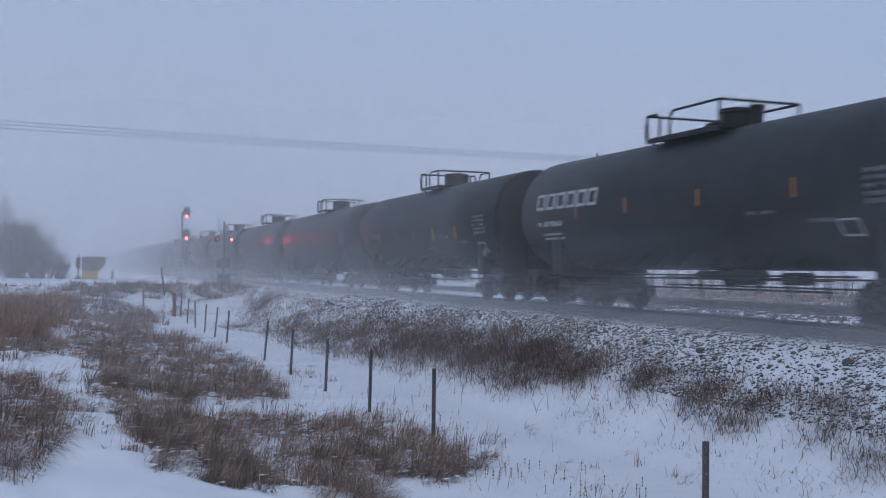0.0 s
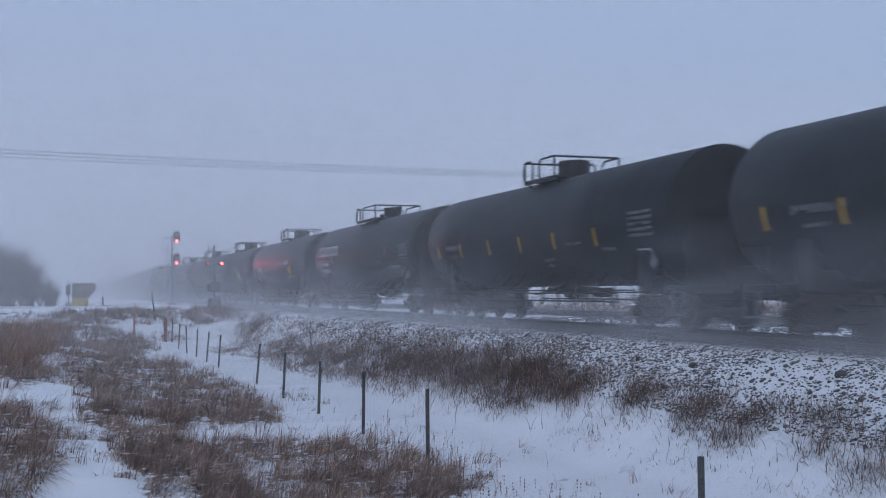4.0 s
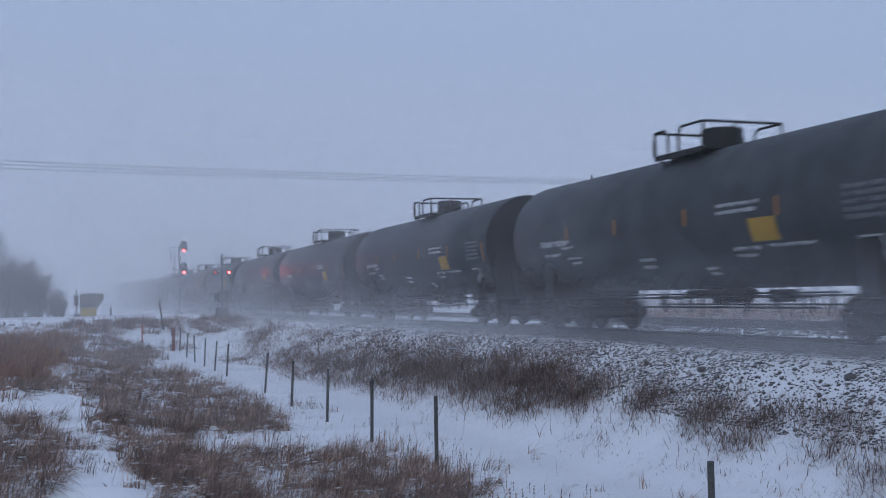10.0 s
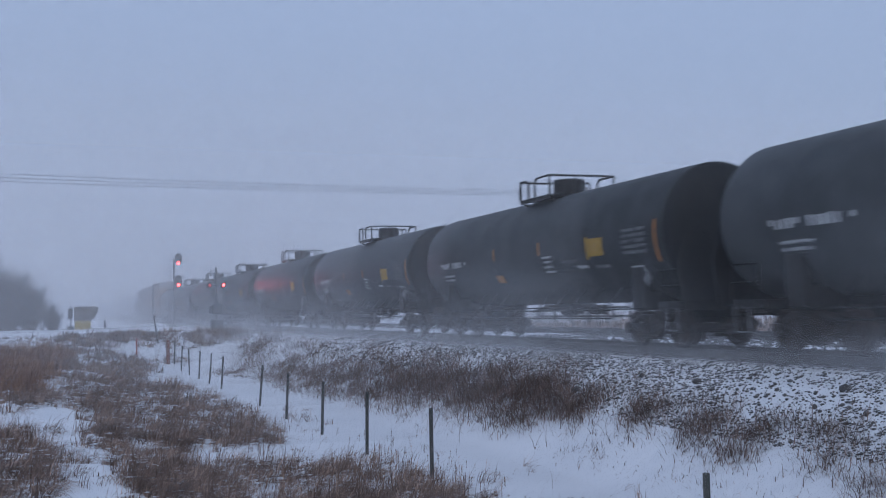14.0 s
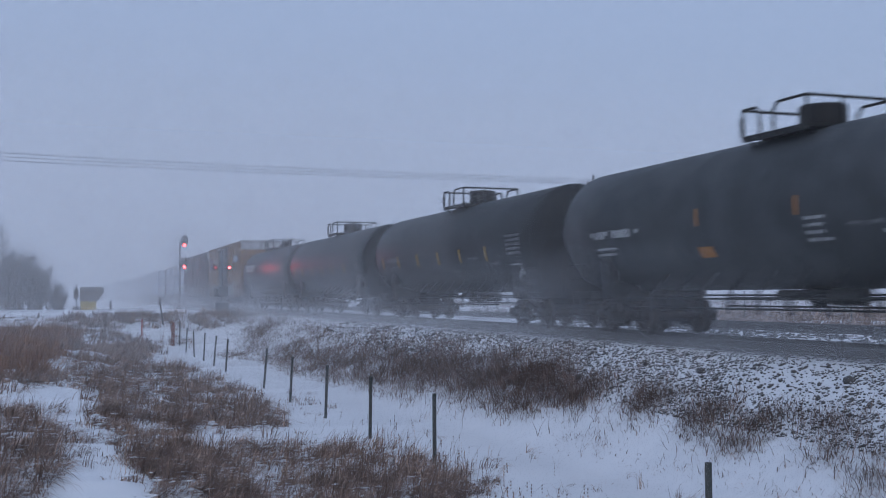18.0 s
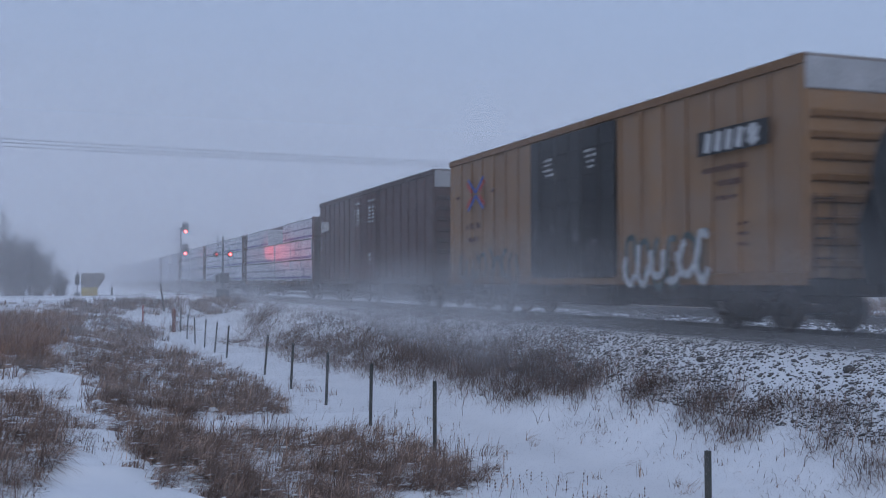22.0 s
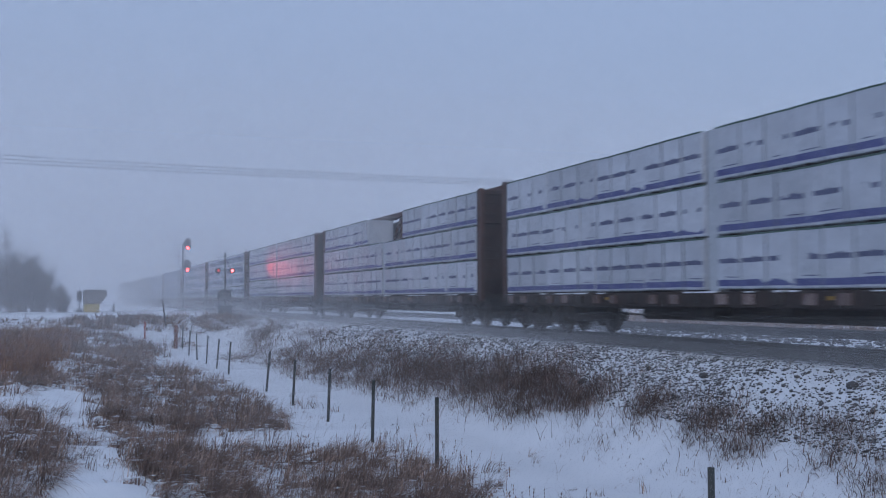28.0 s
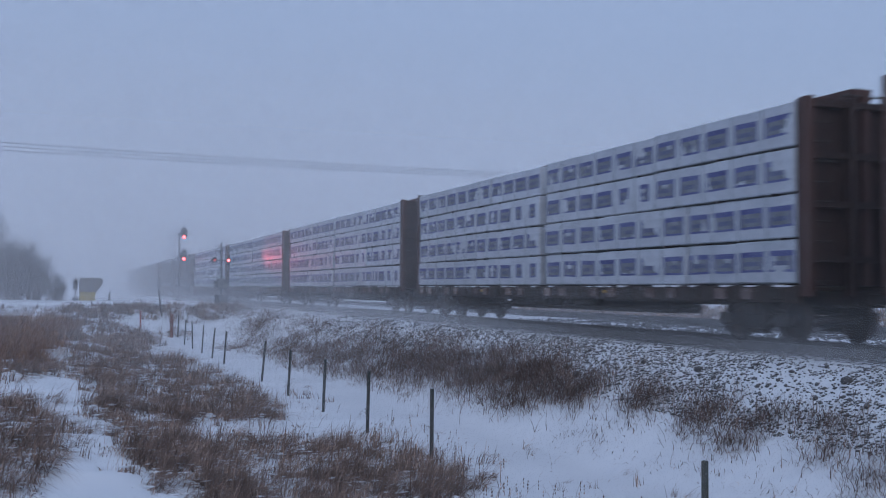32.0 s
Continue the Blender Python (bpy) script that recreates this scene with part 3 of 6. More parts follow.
    tube(bm, (-0.9, -5.0, 0.95), (-0.9, 4.8, 0.95), 0.02, 6)
    part("brake_gear", bm, M_TANK_DARK, car)
    # top platform, rails and manway
    top = Z + R
    bm = bmesh.new()
    ya, yb = (1.97 if kind == 1 else 0.98), -0.98
    box(bm, -1.02, 1.02, yb, ya, top - 0.09, top - 0.05, 0, 0.005)
    platform = part("platform", bm, M_TANK_DARK, car)
    for y in np.arange(yb, ya - 0.04, 0.16):
        bm = bmesh.new()
        box(bm, -1.02, 1.02, y, y + 0.05, top - 0.05, top - 0.03)
        part("tread_bar", bm, M_TANK_DARK, platform)
    for x in (-1.03, 1.0):
        bm = bmesh.new()
        box(bm, x, x + 0.03, yb, ya, top - 0.16, top - 0.04)
        part("edge_angle", bm, M_TANK_DARK, platform)
    for y in (yb + 0.1, ya - 0.1):
        for k in (-1, 1):
            bm = bmesh.new()
            tube(bm, (k * 0.98, y, top - 0.12), (k * 0.62, y, top - 0.35), 0.03, 6)
            part("brace", bm, M_TANK_DARK, platform)
    hr, base = top + 0.50, top - 0.12
    g = ya - 0.98
    for x in (-1.02, 1.02):
        bm = bmesh.new()
        pipe(bm, [(x, ya, base), (x, ya, hr), (x, ya - 0.42, hr), (x, ya - 0.55, hr - 0.12), (x, ya - 0.55, base)], 0.03)
        part("handrail", bm, M_TANK_DARK, car)
        bm = bmesh.new()
        pipe(bm, [(x, yb, base), (x, yb, hr), (x, g - 0.14, hr), (x, g, hr - 0.14), (x, g, base)], 0.03)
        part("handrail", bm, M_TANK_DARK, car)
    for y in (ya, yb):
        bm = bmesh.new()
        tube(bm, (-1.02, y, hr), (1.02, y, hr), 0.03, 6)
        if y == yb:
            tube(bm, (-0.2, y, hr), (-0.2, y, base), 0.025, 6)
        part("end_rail", bm, M_TANK_DARK, car)
    bm = bmesh.new()
    box(bm, -1.07, -1.01, ya - 0.06, ya + 0.04, top - 0.05, top + 0.34, 0, 0.01)
    part("rail_placard", bm, M_TANK_DARK, car)
    bm = bmesh.new()
    if kind == 1:
        lathe(bm, [(0, 0.34), (0.40, 0.34), (0.42, 0.37), (0.50, 0.37), (0.52, 0.30), (0.54, 0)], 24, "z")
        bmesh.ops.translate(bm, verts=bm.verts, vec=(0, -0.15, top - 0.06))
        box(bm, -0.35, 0.35, 0.25, 0.6, top + 0.1, top + 0.2, 0, 0.03)
        tube(bm, (0.1, -0.75, top - 0.05), (0.1, -0.75, top + 0.36), 0.13, 12)
        tube(bm, (0.1, -0.75, top + 0.36), (0.1, -0.75, top + 0.46), 0.17, 12)
        box(bm, -0.3, 0.3, 0.35, 0.85, top - 0.08, top + 0.14, 0, 0.05)
    else:
        lathe(bm, [(0, 0.50), (0.06, 0.50), (0.07, 0.46), (0.48, 0.46), (0.52, 0.44), (0.54, 0.30), (0.55, 0)], 28, "z")
        bmesh.ops.translate(bm, verts=bm.verts, vec=(0, -0.20, top - 0.06))
        box(bm, -0.25, 0.25, 0.42, 0.85, top - 0.08, top + 0.10, 0, 0.05)
    part("manway", bm, M_TANK_DARK, car)
    # markings on the near flank
    bend = (Z, R)
    if kind == 1:
        # the name as six plain white frames
        for i in range(6):
            y = 7.0 - i * 0.60
            t = 0.075
            zs = (2.68, 3.12)
            rr = [(y - 0.48, y, zs[1] - t, zs[1]), (y - 0.48, y, zs[0], zs[0] + t), (y - t, y, zs[0] + t, zs[1] - t), (y - 0.48, y - 0.48 + t, zs[0] + t, zs[1] - t)]
            part("painted_frame", bars(bmesh.new(), 0, rr, bend), M_WHITE_MARK, car, "white block shape")
        rows = stencil([(7.0, 2.22, 0.19, 11), (6.8, 1.98, 0.08, 18), (6.8, 1.86, 0.08, 20)])
    elif kind == 3:
        rows = stencil([(6.6, 2.33, 0.24, 13), (6.4, 2.05, 0.08, 16), (6.4, 1.92, 0.08, 14), (-1.5, 2.3, 0.08, 9), (-1.5, 2.17, 0.08, 9), (-1.5, 2.04, 0.08, 8), (-1.5, 1.91, 0.08, 10), (-3.4, 1.95, 0.10, 8)])
    elif kind == 0:
        rows = stencil([(6.35, 2.28, 0.20, 12), (6.1, 2.02, 0.09, 14), (5.0, 2.33, 0.10, 8), (5.0, 2.18, 0.10, 10), (4.8, 1.90, 0.08, 12), (4.7, 1.78, 0.08, 9), (1.3, 1.72, 0.10, 9), (1.3, 1.56, 0.10, 7), (-2.16, 2.68, 0.10, 19), (-2.2, 2.54, 0.10, 17), (-2.46, 1.80, 0.10, 12), (-2.5, 1.67, 0.08, 10), (-3.6, 1.82, 0.09, 20), (-1.1, 1.46, 0.08, 7), (-1.1, 1.35, 0.08, 6)])
    else:
        rows = stencil([(6.3, 2.30, 0.20, 10), (6.1, 2.05, 0.10, 10), (-1.0, 1.75, 0.09, 9), (-1.0, 1.6, 0.09, 7)])
    bm = bars(bmesh.new(), 0, rows, bend)
    part("stencil_block", bm, M_WHITE_MARK if kind != 2 else M_GREY_MARK, car, "small white stencilled lines")["kind"] = "stuff"
    bm = bars(bmesh.new(), 0, stencil([*([] if kind == 0 else [(-2.6, 2.12, 0.10, 12), (-4.4, 1.92, 0.10, 9)]), *[(-5.9, 2.70 - 0.13 * i, 0.10, 14) for i in range(5)]]), bend)
    part("stencil_block", bm, M_GREY_MARK, car, "faded grey stencilled lines")["kind"] = "stuff"
    if kind in (0, 3):
        yp = -3.6 if kind == 0 else -4.55
        bm = bars(bmesh.new(), 0, [(yp - 0.40, yp + 0.40, 1.95, 2.40) if kind == 0 else (yp - 0.36, yp + 0.36, 2.22, 2.66)], bend)
        part("yellow_panel", bm, M_YELLOW, car, "yellow painted rectangle")
    if kind == 3:
        bm = bars(bmesh.new(), 0, [(1.55, 2.05, 1.74, 1.96)], bend)
        part("orange_patch", bm, M_ORANGE, car, "orange painted patch")
        bm = bars(bmesh.new(), 0, [(-4.14, -4.06, 2.15, 2.72)], bend)
        part("reflector_mark", bm, M_YELLOW, car, "amber reflective strip")
    if kind in (0, 3):
        for y in (-7.35,):
            bm = bars(bmesh.new(), 0, [(y - 0.045, y + 0.045, 1.95, 2.9) if kind == 3 else (y - 0.04, y + 0.04, 2.1, 2.7)], bend)
            part("reflector_strip", bm, M_ORANGE, car, "amber reflective strip")
    for y in (7.1, 5.0, 2.6, 0.3, -1.9, -4.2) if kind == 2 else (1.9, -1.3) if kind == 3 else (4.6, 2.05, -1.0, -4.1):
        bm = bars(bmesh.new(), 0, [(y - 0.05, y + 0.05, 2.05, 2.50) if kind == 2 else (y - 0.035, y + 0.035, 2.40, 2.76)], bend)
        part("reflector_mark", bm, M_YELLOW if kind == 2 else M_ORANGE, car, "amber reflective strip")
    bm = bmesh.new()
    box(bm, -1.47, -1.44, -6.94, -6.70, 1.46, 1.70)
    bmesh.ops.rotate(bm, verts=bm.verts, cent=(-1.45, -6.82, 1.58), matrix=Matrix.Rotation(radians(45), 3, "X"))
    part("placard", bm, M_GREY_MARK, car, "grey diamond placard")
    yq, zq = (-5.1, 1.66) if kind == 1 else (-6.05, 1.60)
    for row in ([(yq - 0.52, yq, zq, zq + 0.035), (yq - 0.52, yq, zq + 0.27, zq + 0.305), (yq - 0.035, yq, zq + 0.035, zq + 0.27), (yq - 0.52, yq - 0.485, zq + 0.035, zq + 0.27)]):
        part("panel_outline", bars(bmesh.new(), 0, [row], bend), M_WHITE_MARK, car, "white painted outline")
    labels = {0: "dirty black tank car with yellow panel and top platform", 1: "black tank car with large white block shapes on its flank", 2: "plain black tank car with top platform and railing", 3: "dusty black tank car with orange and yellow patches"}
    return tagged(car, labels[kind], "tank car", "cars of the moving freight train")


# ---------------------------------------------------------------- boxcars
def boxcar(tan):
    car = empty("boxcar")
    L = 9.32 if tan else 9.1
    W, z0, z1 = 1.50, 1.05, (5.12 if tan else 5.07)
    body, trim = (M_BOX_TAN, M_BOX_TAN_TRIM) if tan else (M_BOX_RED, M_BOX_RED_DARK)
    bm = bmesh.new()
    box(bm, -0.30, 0.30, -6.6, 6.6, 0.42, 1.0, 0, 0.02)
    for k_ in range(7):
        box(bm, -1.3, 1.3, -6.0 + 2 * k_ - 0.08, -6.0 + 2 * k_ + 0.08, 0.62, 1.0)
    box(bm, -1.1, -0.5, -1.4, 1.0, 0.40, 0.9, 0, 0.04)
    part("centre_sill", bm, M_STEEL, car)
    bm = bmesh.new()
    box(bm, -W + 0.06, W - 0.06, -L, L, z0, z1, 0, 0.02)
    part("body", bm, body, car, "tan painted steel body" if tan else "oxide red painted steel body")
    door = (-2.41, 2.47) if tan else (-1.75, 2.0)
    for k in (-1, 1):
        for a, b in ((-L + 0.12, door[0] - 0.15), (door[1] + 0.15, L - 0.12)):
            n = round((b - a) / 0.98)
            for i in range(n + 1):
                y = a + (b - a) * i / n
                bm = bmesh.new()
                xi = k * (W - 0.06)
                box(bm, min(xi, xi + k * 0.06), max(xi, xi + k * 0.06), y - 0.05, y + 0.05, z0 + 0.1, z1 - 0.15, 0, 0.012)
                part("side_post", bm, body, car)
        bm = bmesh.new()
        x0, x1 = (-W - 0.02, -W + 0.06) if k < 0 else (W - 0.06, W + 0.02)
        box(bm, x0, x1, -L, L, z1 - 0.16, z1 + 0.02, 0, 0.01)
        box(bm, x0, x1, -L, L, z0 - 0.12, z0 + 0.12, 0, 0.01)
        part("side_sill", bm, trim, car)
        mid = (door[0] + door[1]) / 2
        for a, b in ((door[0], mid - 0.02), (mid + 0.02, door[1])):
            bm = bmesh.new()
            xa, xb = (-W - 0.05, -W + 0.02) if k < 0 else (W - 0.02, W + 0.05)
            box(bm, xa, xb, a, b, z0 + 0.05, z1 - 0.2, 0, 0.01)
            for i in range(1, 6):
                z = z0 + (z1 - z0) * i / 6
                xs = (xa - 0.025, xa) if k < 0 else (xb, xb + 0.025)
                box(bm, xs[0], xs[1], a + 0.1, b - 0.1, z - 0.04, z + 0.04)
            for f in (0.3, 0.7):
                y = a + (b - a) * f
                tube(bm, ((xa - 0.05) if k < 0 else (xb + 0.05), y, z0 + 0.1), ((xa - 0.05) if k < 0 else (xb + 0.05), y, z1 - 0.3), 0.022, 6)
            part("door", bm, M_BOX_DOOR if tan else M_BOX_RED, car, "black plug door" if tan else "")
    for s in (-1, 1):
        ya, yb = min(s * L, s * (L + 0.06)), max(s * L, s * (L + 0.06))
        for i in range(9):
            z = z0 + 0.2 + i * 0.39
            if z < z1 - 0.75:
                bm = bmesh.new()
                box(bm, -W + 0.12, W - 0.12, ya, yb, z, z + 0.16, 0, 0.03)
                part("end_rib", bm, trim if tan else M_BOX_RED_DARK, car)
        bm = bmesh.new()
        box(bm, -W + 0.03, W - 0.03, min(s * L, s * (L + 0.03)), max(s * L, s * (L + 0.03)), z1 - 0.62, z1 - 0.02, 0, 0.02)
        part("end_top_panel", bm, M_ROOF, car, "white painted upper end panel")
        bm = bmesh.new()
        for x in (-W + 0.12, -W + 0.55):
            tube(bm, (x, s * (L + 0.10), 0.6), (x, s * (L + 0.10), 2.6), 0.018, 6)
        for i in range(6):
            tube(bm, (-W + 0.12, s * (L + 0.10), 0.7 + i * 0.36), (-W + 0.55, s * (L + 0.10), 0.7 + i * 0.36), 0.014, 6)
        part("end_ladder", bm, M_STEEL, car)
        bm = bmesh.new()
        box(bm, -0.35, 0.35, min(s * (L - 3.2), s * (L + 0.5)), max(s * (L - 3.2), s * (L + 0.5)), 0.72, z0, 0, 0.02)
        box(bm, -1.3, 1.3, s * (L - 2.4) - 0.25, s * (L - 2.4) + 0.25, 0.8, z0, 0, 0.02)
        part("underframe", bm, M_STEEL, car)
        coupler(car, s * (L + 0.1), s)
        truck(car, s * (L - 2.4))
    bm = bmesh.new()
    box(bm, -W + 0.02, W - 0.02, -L + 0.02, L - 0.02, z1, z1 + 0.05, 0, 0.02)
    for i in range(15):
        y = -L + 0.4 + i * (2 * L - 0.8) / 14
        box(bm, -W + 0.05, W - 0.05, y - 0.04, y + 0.04, z1 + 0.05, z1 + 0.09)
    part("roof", bm, M_ROOF, car, "galvanised steel roof")
    x = -W - 0.012
    if tan:
        # a painted cross of red and blue strokes, and a black board with white slanted bars
        for sy in (-1, 1):
            for sz in (-1, 1):
                tilt = math.degrees(math.atan2(0.68, 0.47)) * -sy * sz
                for m_, a, b, oy, oz, lab in ((M_LOGO_BLUE, 0.0, 0.80, 0.0, 0.05 * sz, "blue stroke"), (M_LOGO_RED, 0.16, 0.74, 0.17 * sy, -0.03 * sz, "red stroke")):
                    bm = bmesh.new()
                    box(bm, x - 0.072, x - 0.064, -0.055, 0.055, min(a * sz, b * sz), max(a * sz, b * sz))
                    bmesh.ops.rotate(bm, verts=bm.verts, cent=(x, 0, 0), matrix=Matrix.Rotation(radians(tilt), 3, "X"))
                    bmesh.ops.translate(bm, verts=bm.verts, vec=(-0.002 * (sy + 1) - 0.005 * (m_ is M_LOGO_RED), 6.65 + oy, 3.83 + oz))
                    part("painted_stroke", bm, m_, car, lab)
        bm = bmesh.new()
        box(bm, x - 0.072, x - 0.058, -8.42, -6.05, 3.60, 4.10)
        part("name_board", bm, M_BOX_DOOR, car, "black board with white bars")
        for y0, tilt in ((-6.42, 14), (-6.78, 14), (-7.14, 14), (-7.50, 14), (-7.92, -30), (-7.95, 34)):
            bm = bmesh.new()
            box(bm, x - 0.084, x - 0.074, -0.11, 0.11, -0.20, 0.20)
            bmesh.ops.rotate(bm, verts=bm.verts, cent=(x, 0, 0), matrix=Matrix.Rotation(radians(tilt), 3, "X"))
            bmesh.ops.translate(bm, verts=bm.verts, vec=(0.002 * (tilt > 30), y0, 3.84))
            part("white_bar", bm, M_WHITE_MARK, car)
        bm = bars(bmesh.new(), x - 0.062, stencil([(-6.2, 3.22, 0.15, 14), (-6.65, 2.93, 0.15, 8), (-6.65, 2.64, 0.13, 8), (7.5, 2.72, 0.24, 7), (7.3, 2.30, 0.20, 6), (8.5, 3.75, 0.14, 4), (5.4, 3.78, 0.14, 4), (-7.4, 2.1, 0.10, 5), (-7.4, 1.9, 0.10, 5), (-7.4, 1.7, 0.10, 5)]))
        part("stencil_block", bm, M_BOX_RED, car, "faded brown stencilled lines")["kind"] = "stuff"
        # sprayed loops along the lower side
        rs = random.Random(3)
        for base_y, n_, m_, lab in ((-2.95, 6, M_WHITE_MARK, "white sprayed loop"), (-3.0, 6, M_SPRAY, "dark green sprayed loop"), (8.1, 8, M_SPRAY, "dark green sprayed loop"), (2.0, 4, M_GREY_MARK, "pale sprayed scrawl"), (-0.4, 4, M_GREY_MARK, "pale sprayed scrawl")):
            for i in range(n_):
                bm = bmesh.new()
                cy = base_y - i * 0.6 - 0.25
                if "scrawl" in lab:
                    cy = base_y - i * 0.35
                cz, hh, ww = 1.42 + rs.uniform(-0.1, 0.15), rs.uniform(0.35, 0.58), rs.uniform(0.2, 0.32)
                if "scrawl" in lab:
                    cz, hh, ww = rs.uniform(1.6, 2.6), rs.uniform(0.1, 0.25), rs.uniform(0.05, 0.12)
                a0 = rs.uniform(0, 6)
                pts = [(x - 0.066 - (0.006 if m_ is M_WHITE_MARK else 0), cy + ww * math.cos(a0 + q * 0.62) + 0.06 * math.sin(q * 2.1), cz + hh * math.sin(a0 + q * 0.62)) for q in range(rs.randint(6, 9))]
                for p, q in zip(pts[:-1], pts[1:]):
                    tube(bm, p, q, 0.085 if m_ is M_WHITE_MARK else 0.07 if m_ is M_SPRAY else 0.025, 6)
                for v in bm.verts:
                    v.co.x = x - 0.066 + (v.co.x - (x - 0.066)) * 0.12 - (0.008 if m_ is M_WHITE_MARK else 0)
                part("graffiti", bm, m_, car, lab)
        bm = bars(bmesh.new(), -W - 0.052, stencil([(1.65, 4.30, 0.09, 9), (1.6, 4.16, 0.09, 8), (1.65, 4.02, 0.09, 9), (1.5, 3.88, 0.09, 9), (-0.85, 4.30, 0.09, 9), (-0.95, 4.16, 0.09, 8), (-1.0, 4.02, 0.09, 6), (-1.05, 3.88, 0.09, 5)]))
        part("door_stencil", bm, M_WHITE_MARK, car, "white stencilled lines")["kind"] = "stuff"
    else:
        bm = bmesh.new()
        # a white looped emblem of plain strokes, with columns of number bars below
        for pts in ([(7.75, 4.02), (8.12, 4.02), (8.27, 3.81), (8.12, 3.60), (7.75, 3.60), (7.62, 3.81), (7.75, 4.02)], [(7.42, 4.02), (7.30, 3.60)], [(7.02, 4.03), (6.90, 3.60)]):
            pipe(bm, [(x - 0.06, a, b) for a, b in pts], 0.055, 6)
        part("emblem", bm, M_WHITE_MARK, car, "white painted stroke emblem")
        bm = bars(bmesh.new(), x - 0.062, [(8.2, 8.5, 3.05, 3.2), (7.3, 7.7, 3.05, 3.2), (8.2, 8.5, 2.55, 2.8), (7.4, 7.6, 2.2, 2.35), (8.15, 8.45, 2.15, 2.35), (8.2, 8.45, 1.5, 1.7), (7.4, 7.65, 1.5, 1.7)])
        part("number_block", bm, M_GREY_MARK, car, "faded pale number bars")["kind"] = "stuff"
        bm = bars(bmesh.new(), x - 0.05, stencil([(1.75, 4.5 - 0.15 * i, 0.11, 10) for i in range(7)] + [(-0.55, 4.5 - 0.15 * i, 0.11, 11) for i in range(7)] + [(1.75, 2.35 - 0.2 * i, 0.13, 4) for i in range(4)] + [(-0.6, 2.35 - 0.2 * i, 0.13, 4) for i in range(4)]))
        part("door_stencil", bm, M_WHITE_MARK, car, "worn white stencilled lines")["kind"] = "stuff"
    return tagged(car, "tan high-cube boxcar with black doors and graffiti" if tan else "oxide red high-cube boxcar with white emblem", "boxcar", "cars of the moving freight train")


M_LOGO_RED = mat("painted_red", (0.45, 0.06, 0.06), 0.6, (0.35, 0.06, 0.06), 4, 30, 0)
M_SPRAY = mat("sprayed_dark_green", (0.05, 0.075, 0.07), 0.6, (0.12, 0.15, 0.15), 3, 30, 0)
M_LOGO_BLUE = mat("painted_blue", (0.06, 0.10, 0.36), 0.6, (0.06, 0.09, 0.28), 4, 30, 0)

# ---------------------------------------------------------------- centre-beam flatcars with wrapped lumber
def crumple(bm, length, seed):
    """Sag and wrinkle the wrap and all that is printed on it by one smooth field."""
    n = max(2, int(length / 0.28))
    for i in range(1, n):
        bmesh.ops.bisect_plane(bm, geom=[*bm.verts, *bm.edges, *bm.faces], plane_co=(0, -length / 2 + length * i / n, 0), plane_no=(0, 1, 0))
    for v in bm.verts:
        y, z = v.co.y, v.co.z
        a = noise.noise((y * 1.1, z * 0.8, seed * 7.3))
        b = noise.noise((y * 3.3, z * 2.6, seed * 3.1 + 40))
        near = max(0.0, 1 - v.co.x / 0.5)
        v.co.x += near * (0.030 * a + 0.016 * b)
        v.co.z += (0.020 * a + 0.016 * b) * min(1.0, max(0.0, z / 0.3))
        v.co.y += 0.010 * b


def bundle_mesh(length, height, style, seed=0, width=1.22):
    """A wrapped lumber bundle, its near face at x = 0. style 0: blue band and dashes, 1: blue framed label, 2: plain."""
    bm = bmesh.new()
    box(bm, 0, width, -length / 2 + 0.012, length / 2 - 0.012, 0.03, height - 0.012, 0, 0.025)
    # cross pieces under it
    for y in (-length * 0.36, 0, length * 0.36):
        box(bm, 0.03, width - 0.03, y - 0.05, y + 0.05, -0.015, 0.032, 3)
    if style == 0:
        box(bm, -0.004, 0.006, -length / 2 + 0.03, length / 2 - 0.03, 0.09, 0.22, 1)
        box(bm, -0.005, 0.02, -length / 2 + 0.02, length / 2 - 0.02, height - 0.045, height - 0.008, 2)
        n = max(1, round(length / 0.85))
        for i in range(1, n):
            y = -length / 2 + length * i / n
            box(bm, -0.009, 0.004, y - 0.016, y + 0.016, 0.0, height - 0.01, 5)
        for i in range(n):
            y = -length / 2 + length * (i + 0.5) / n
            box(bm, -0.003, 0.006, y - 0.33, y + 0.34, 0.56, 0.65, 4)
            box(bm, -0.003, 0.006, y - 0.12, y + 0.02, 0.645, 0.675, 4)
            if i % 3 != 1:
                box(bm, -0.003, 0.006, y - 0.30, y + 0.16, 0.265, 0.285, 4)
    elif style == 1:
        n = max(1, round(length / 0.97))
        rs = random.Random(seed)
        for i in range(n):
            y = -length / 2 + length * (i + 0.5) / n
            box(bm, -0.006, 0.004, y + length / n / 2 - 0.03, y + length / n / 2 - 0.015, 0.0, height - 0.01, 5)
            za, zb, w = 0.24, 0.64, 0.37 if rs.random() < 0.85 else 0.2
            box(bm, -0.003, 0.006, y - w + 0.02, y + w - 0.02, za + 0.02, zb - 0.05, 5)
            for a, b, c, d in ((y - w, y + w, za, za + 0.045), (y - w, y + w, zb - 0.10, zb), (y - w, y - w + 0.045, za + 0.04, zb - 0.09), (y + w - 0.045, y + w, za + 0.04, zb - 0.09), (y - w * 0.6, y + w * 0.65, za + 0.12, za + 0.21)):
                box(bm, -0.006, 0.004, a, b, c, d, 1 if d - c < 0.2 and d != za + 0.21 or b - a < 0.1 else 4)
    crumple(bm, length, seed)
    me = bpy.data.meshes.new("lumber_bundle")
    bm.to_mesh(me)
    bm.free()
    for m in (M_WRAP, M_BLUE, M_GREEN_EDGE, M_TIE, M_PALE_BLUE, M_STRAP):
        me.materials.append(m)
    return me


BUNDLES = {}


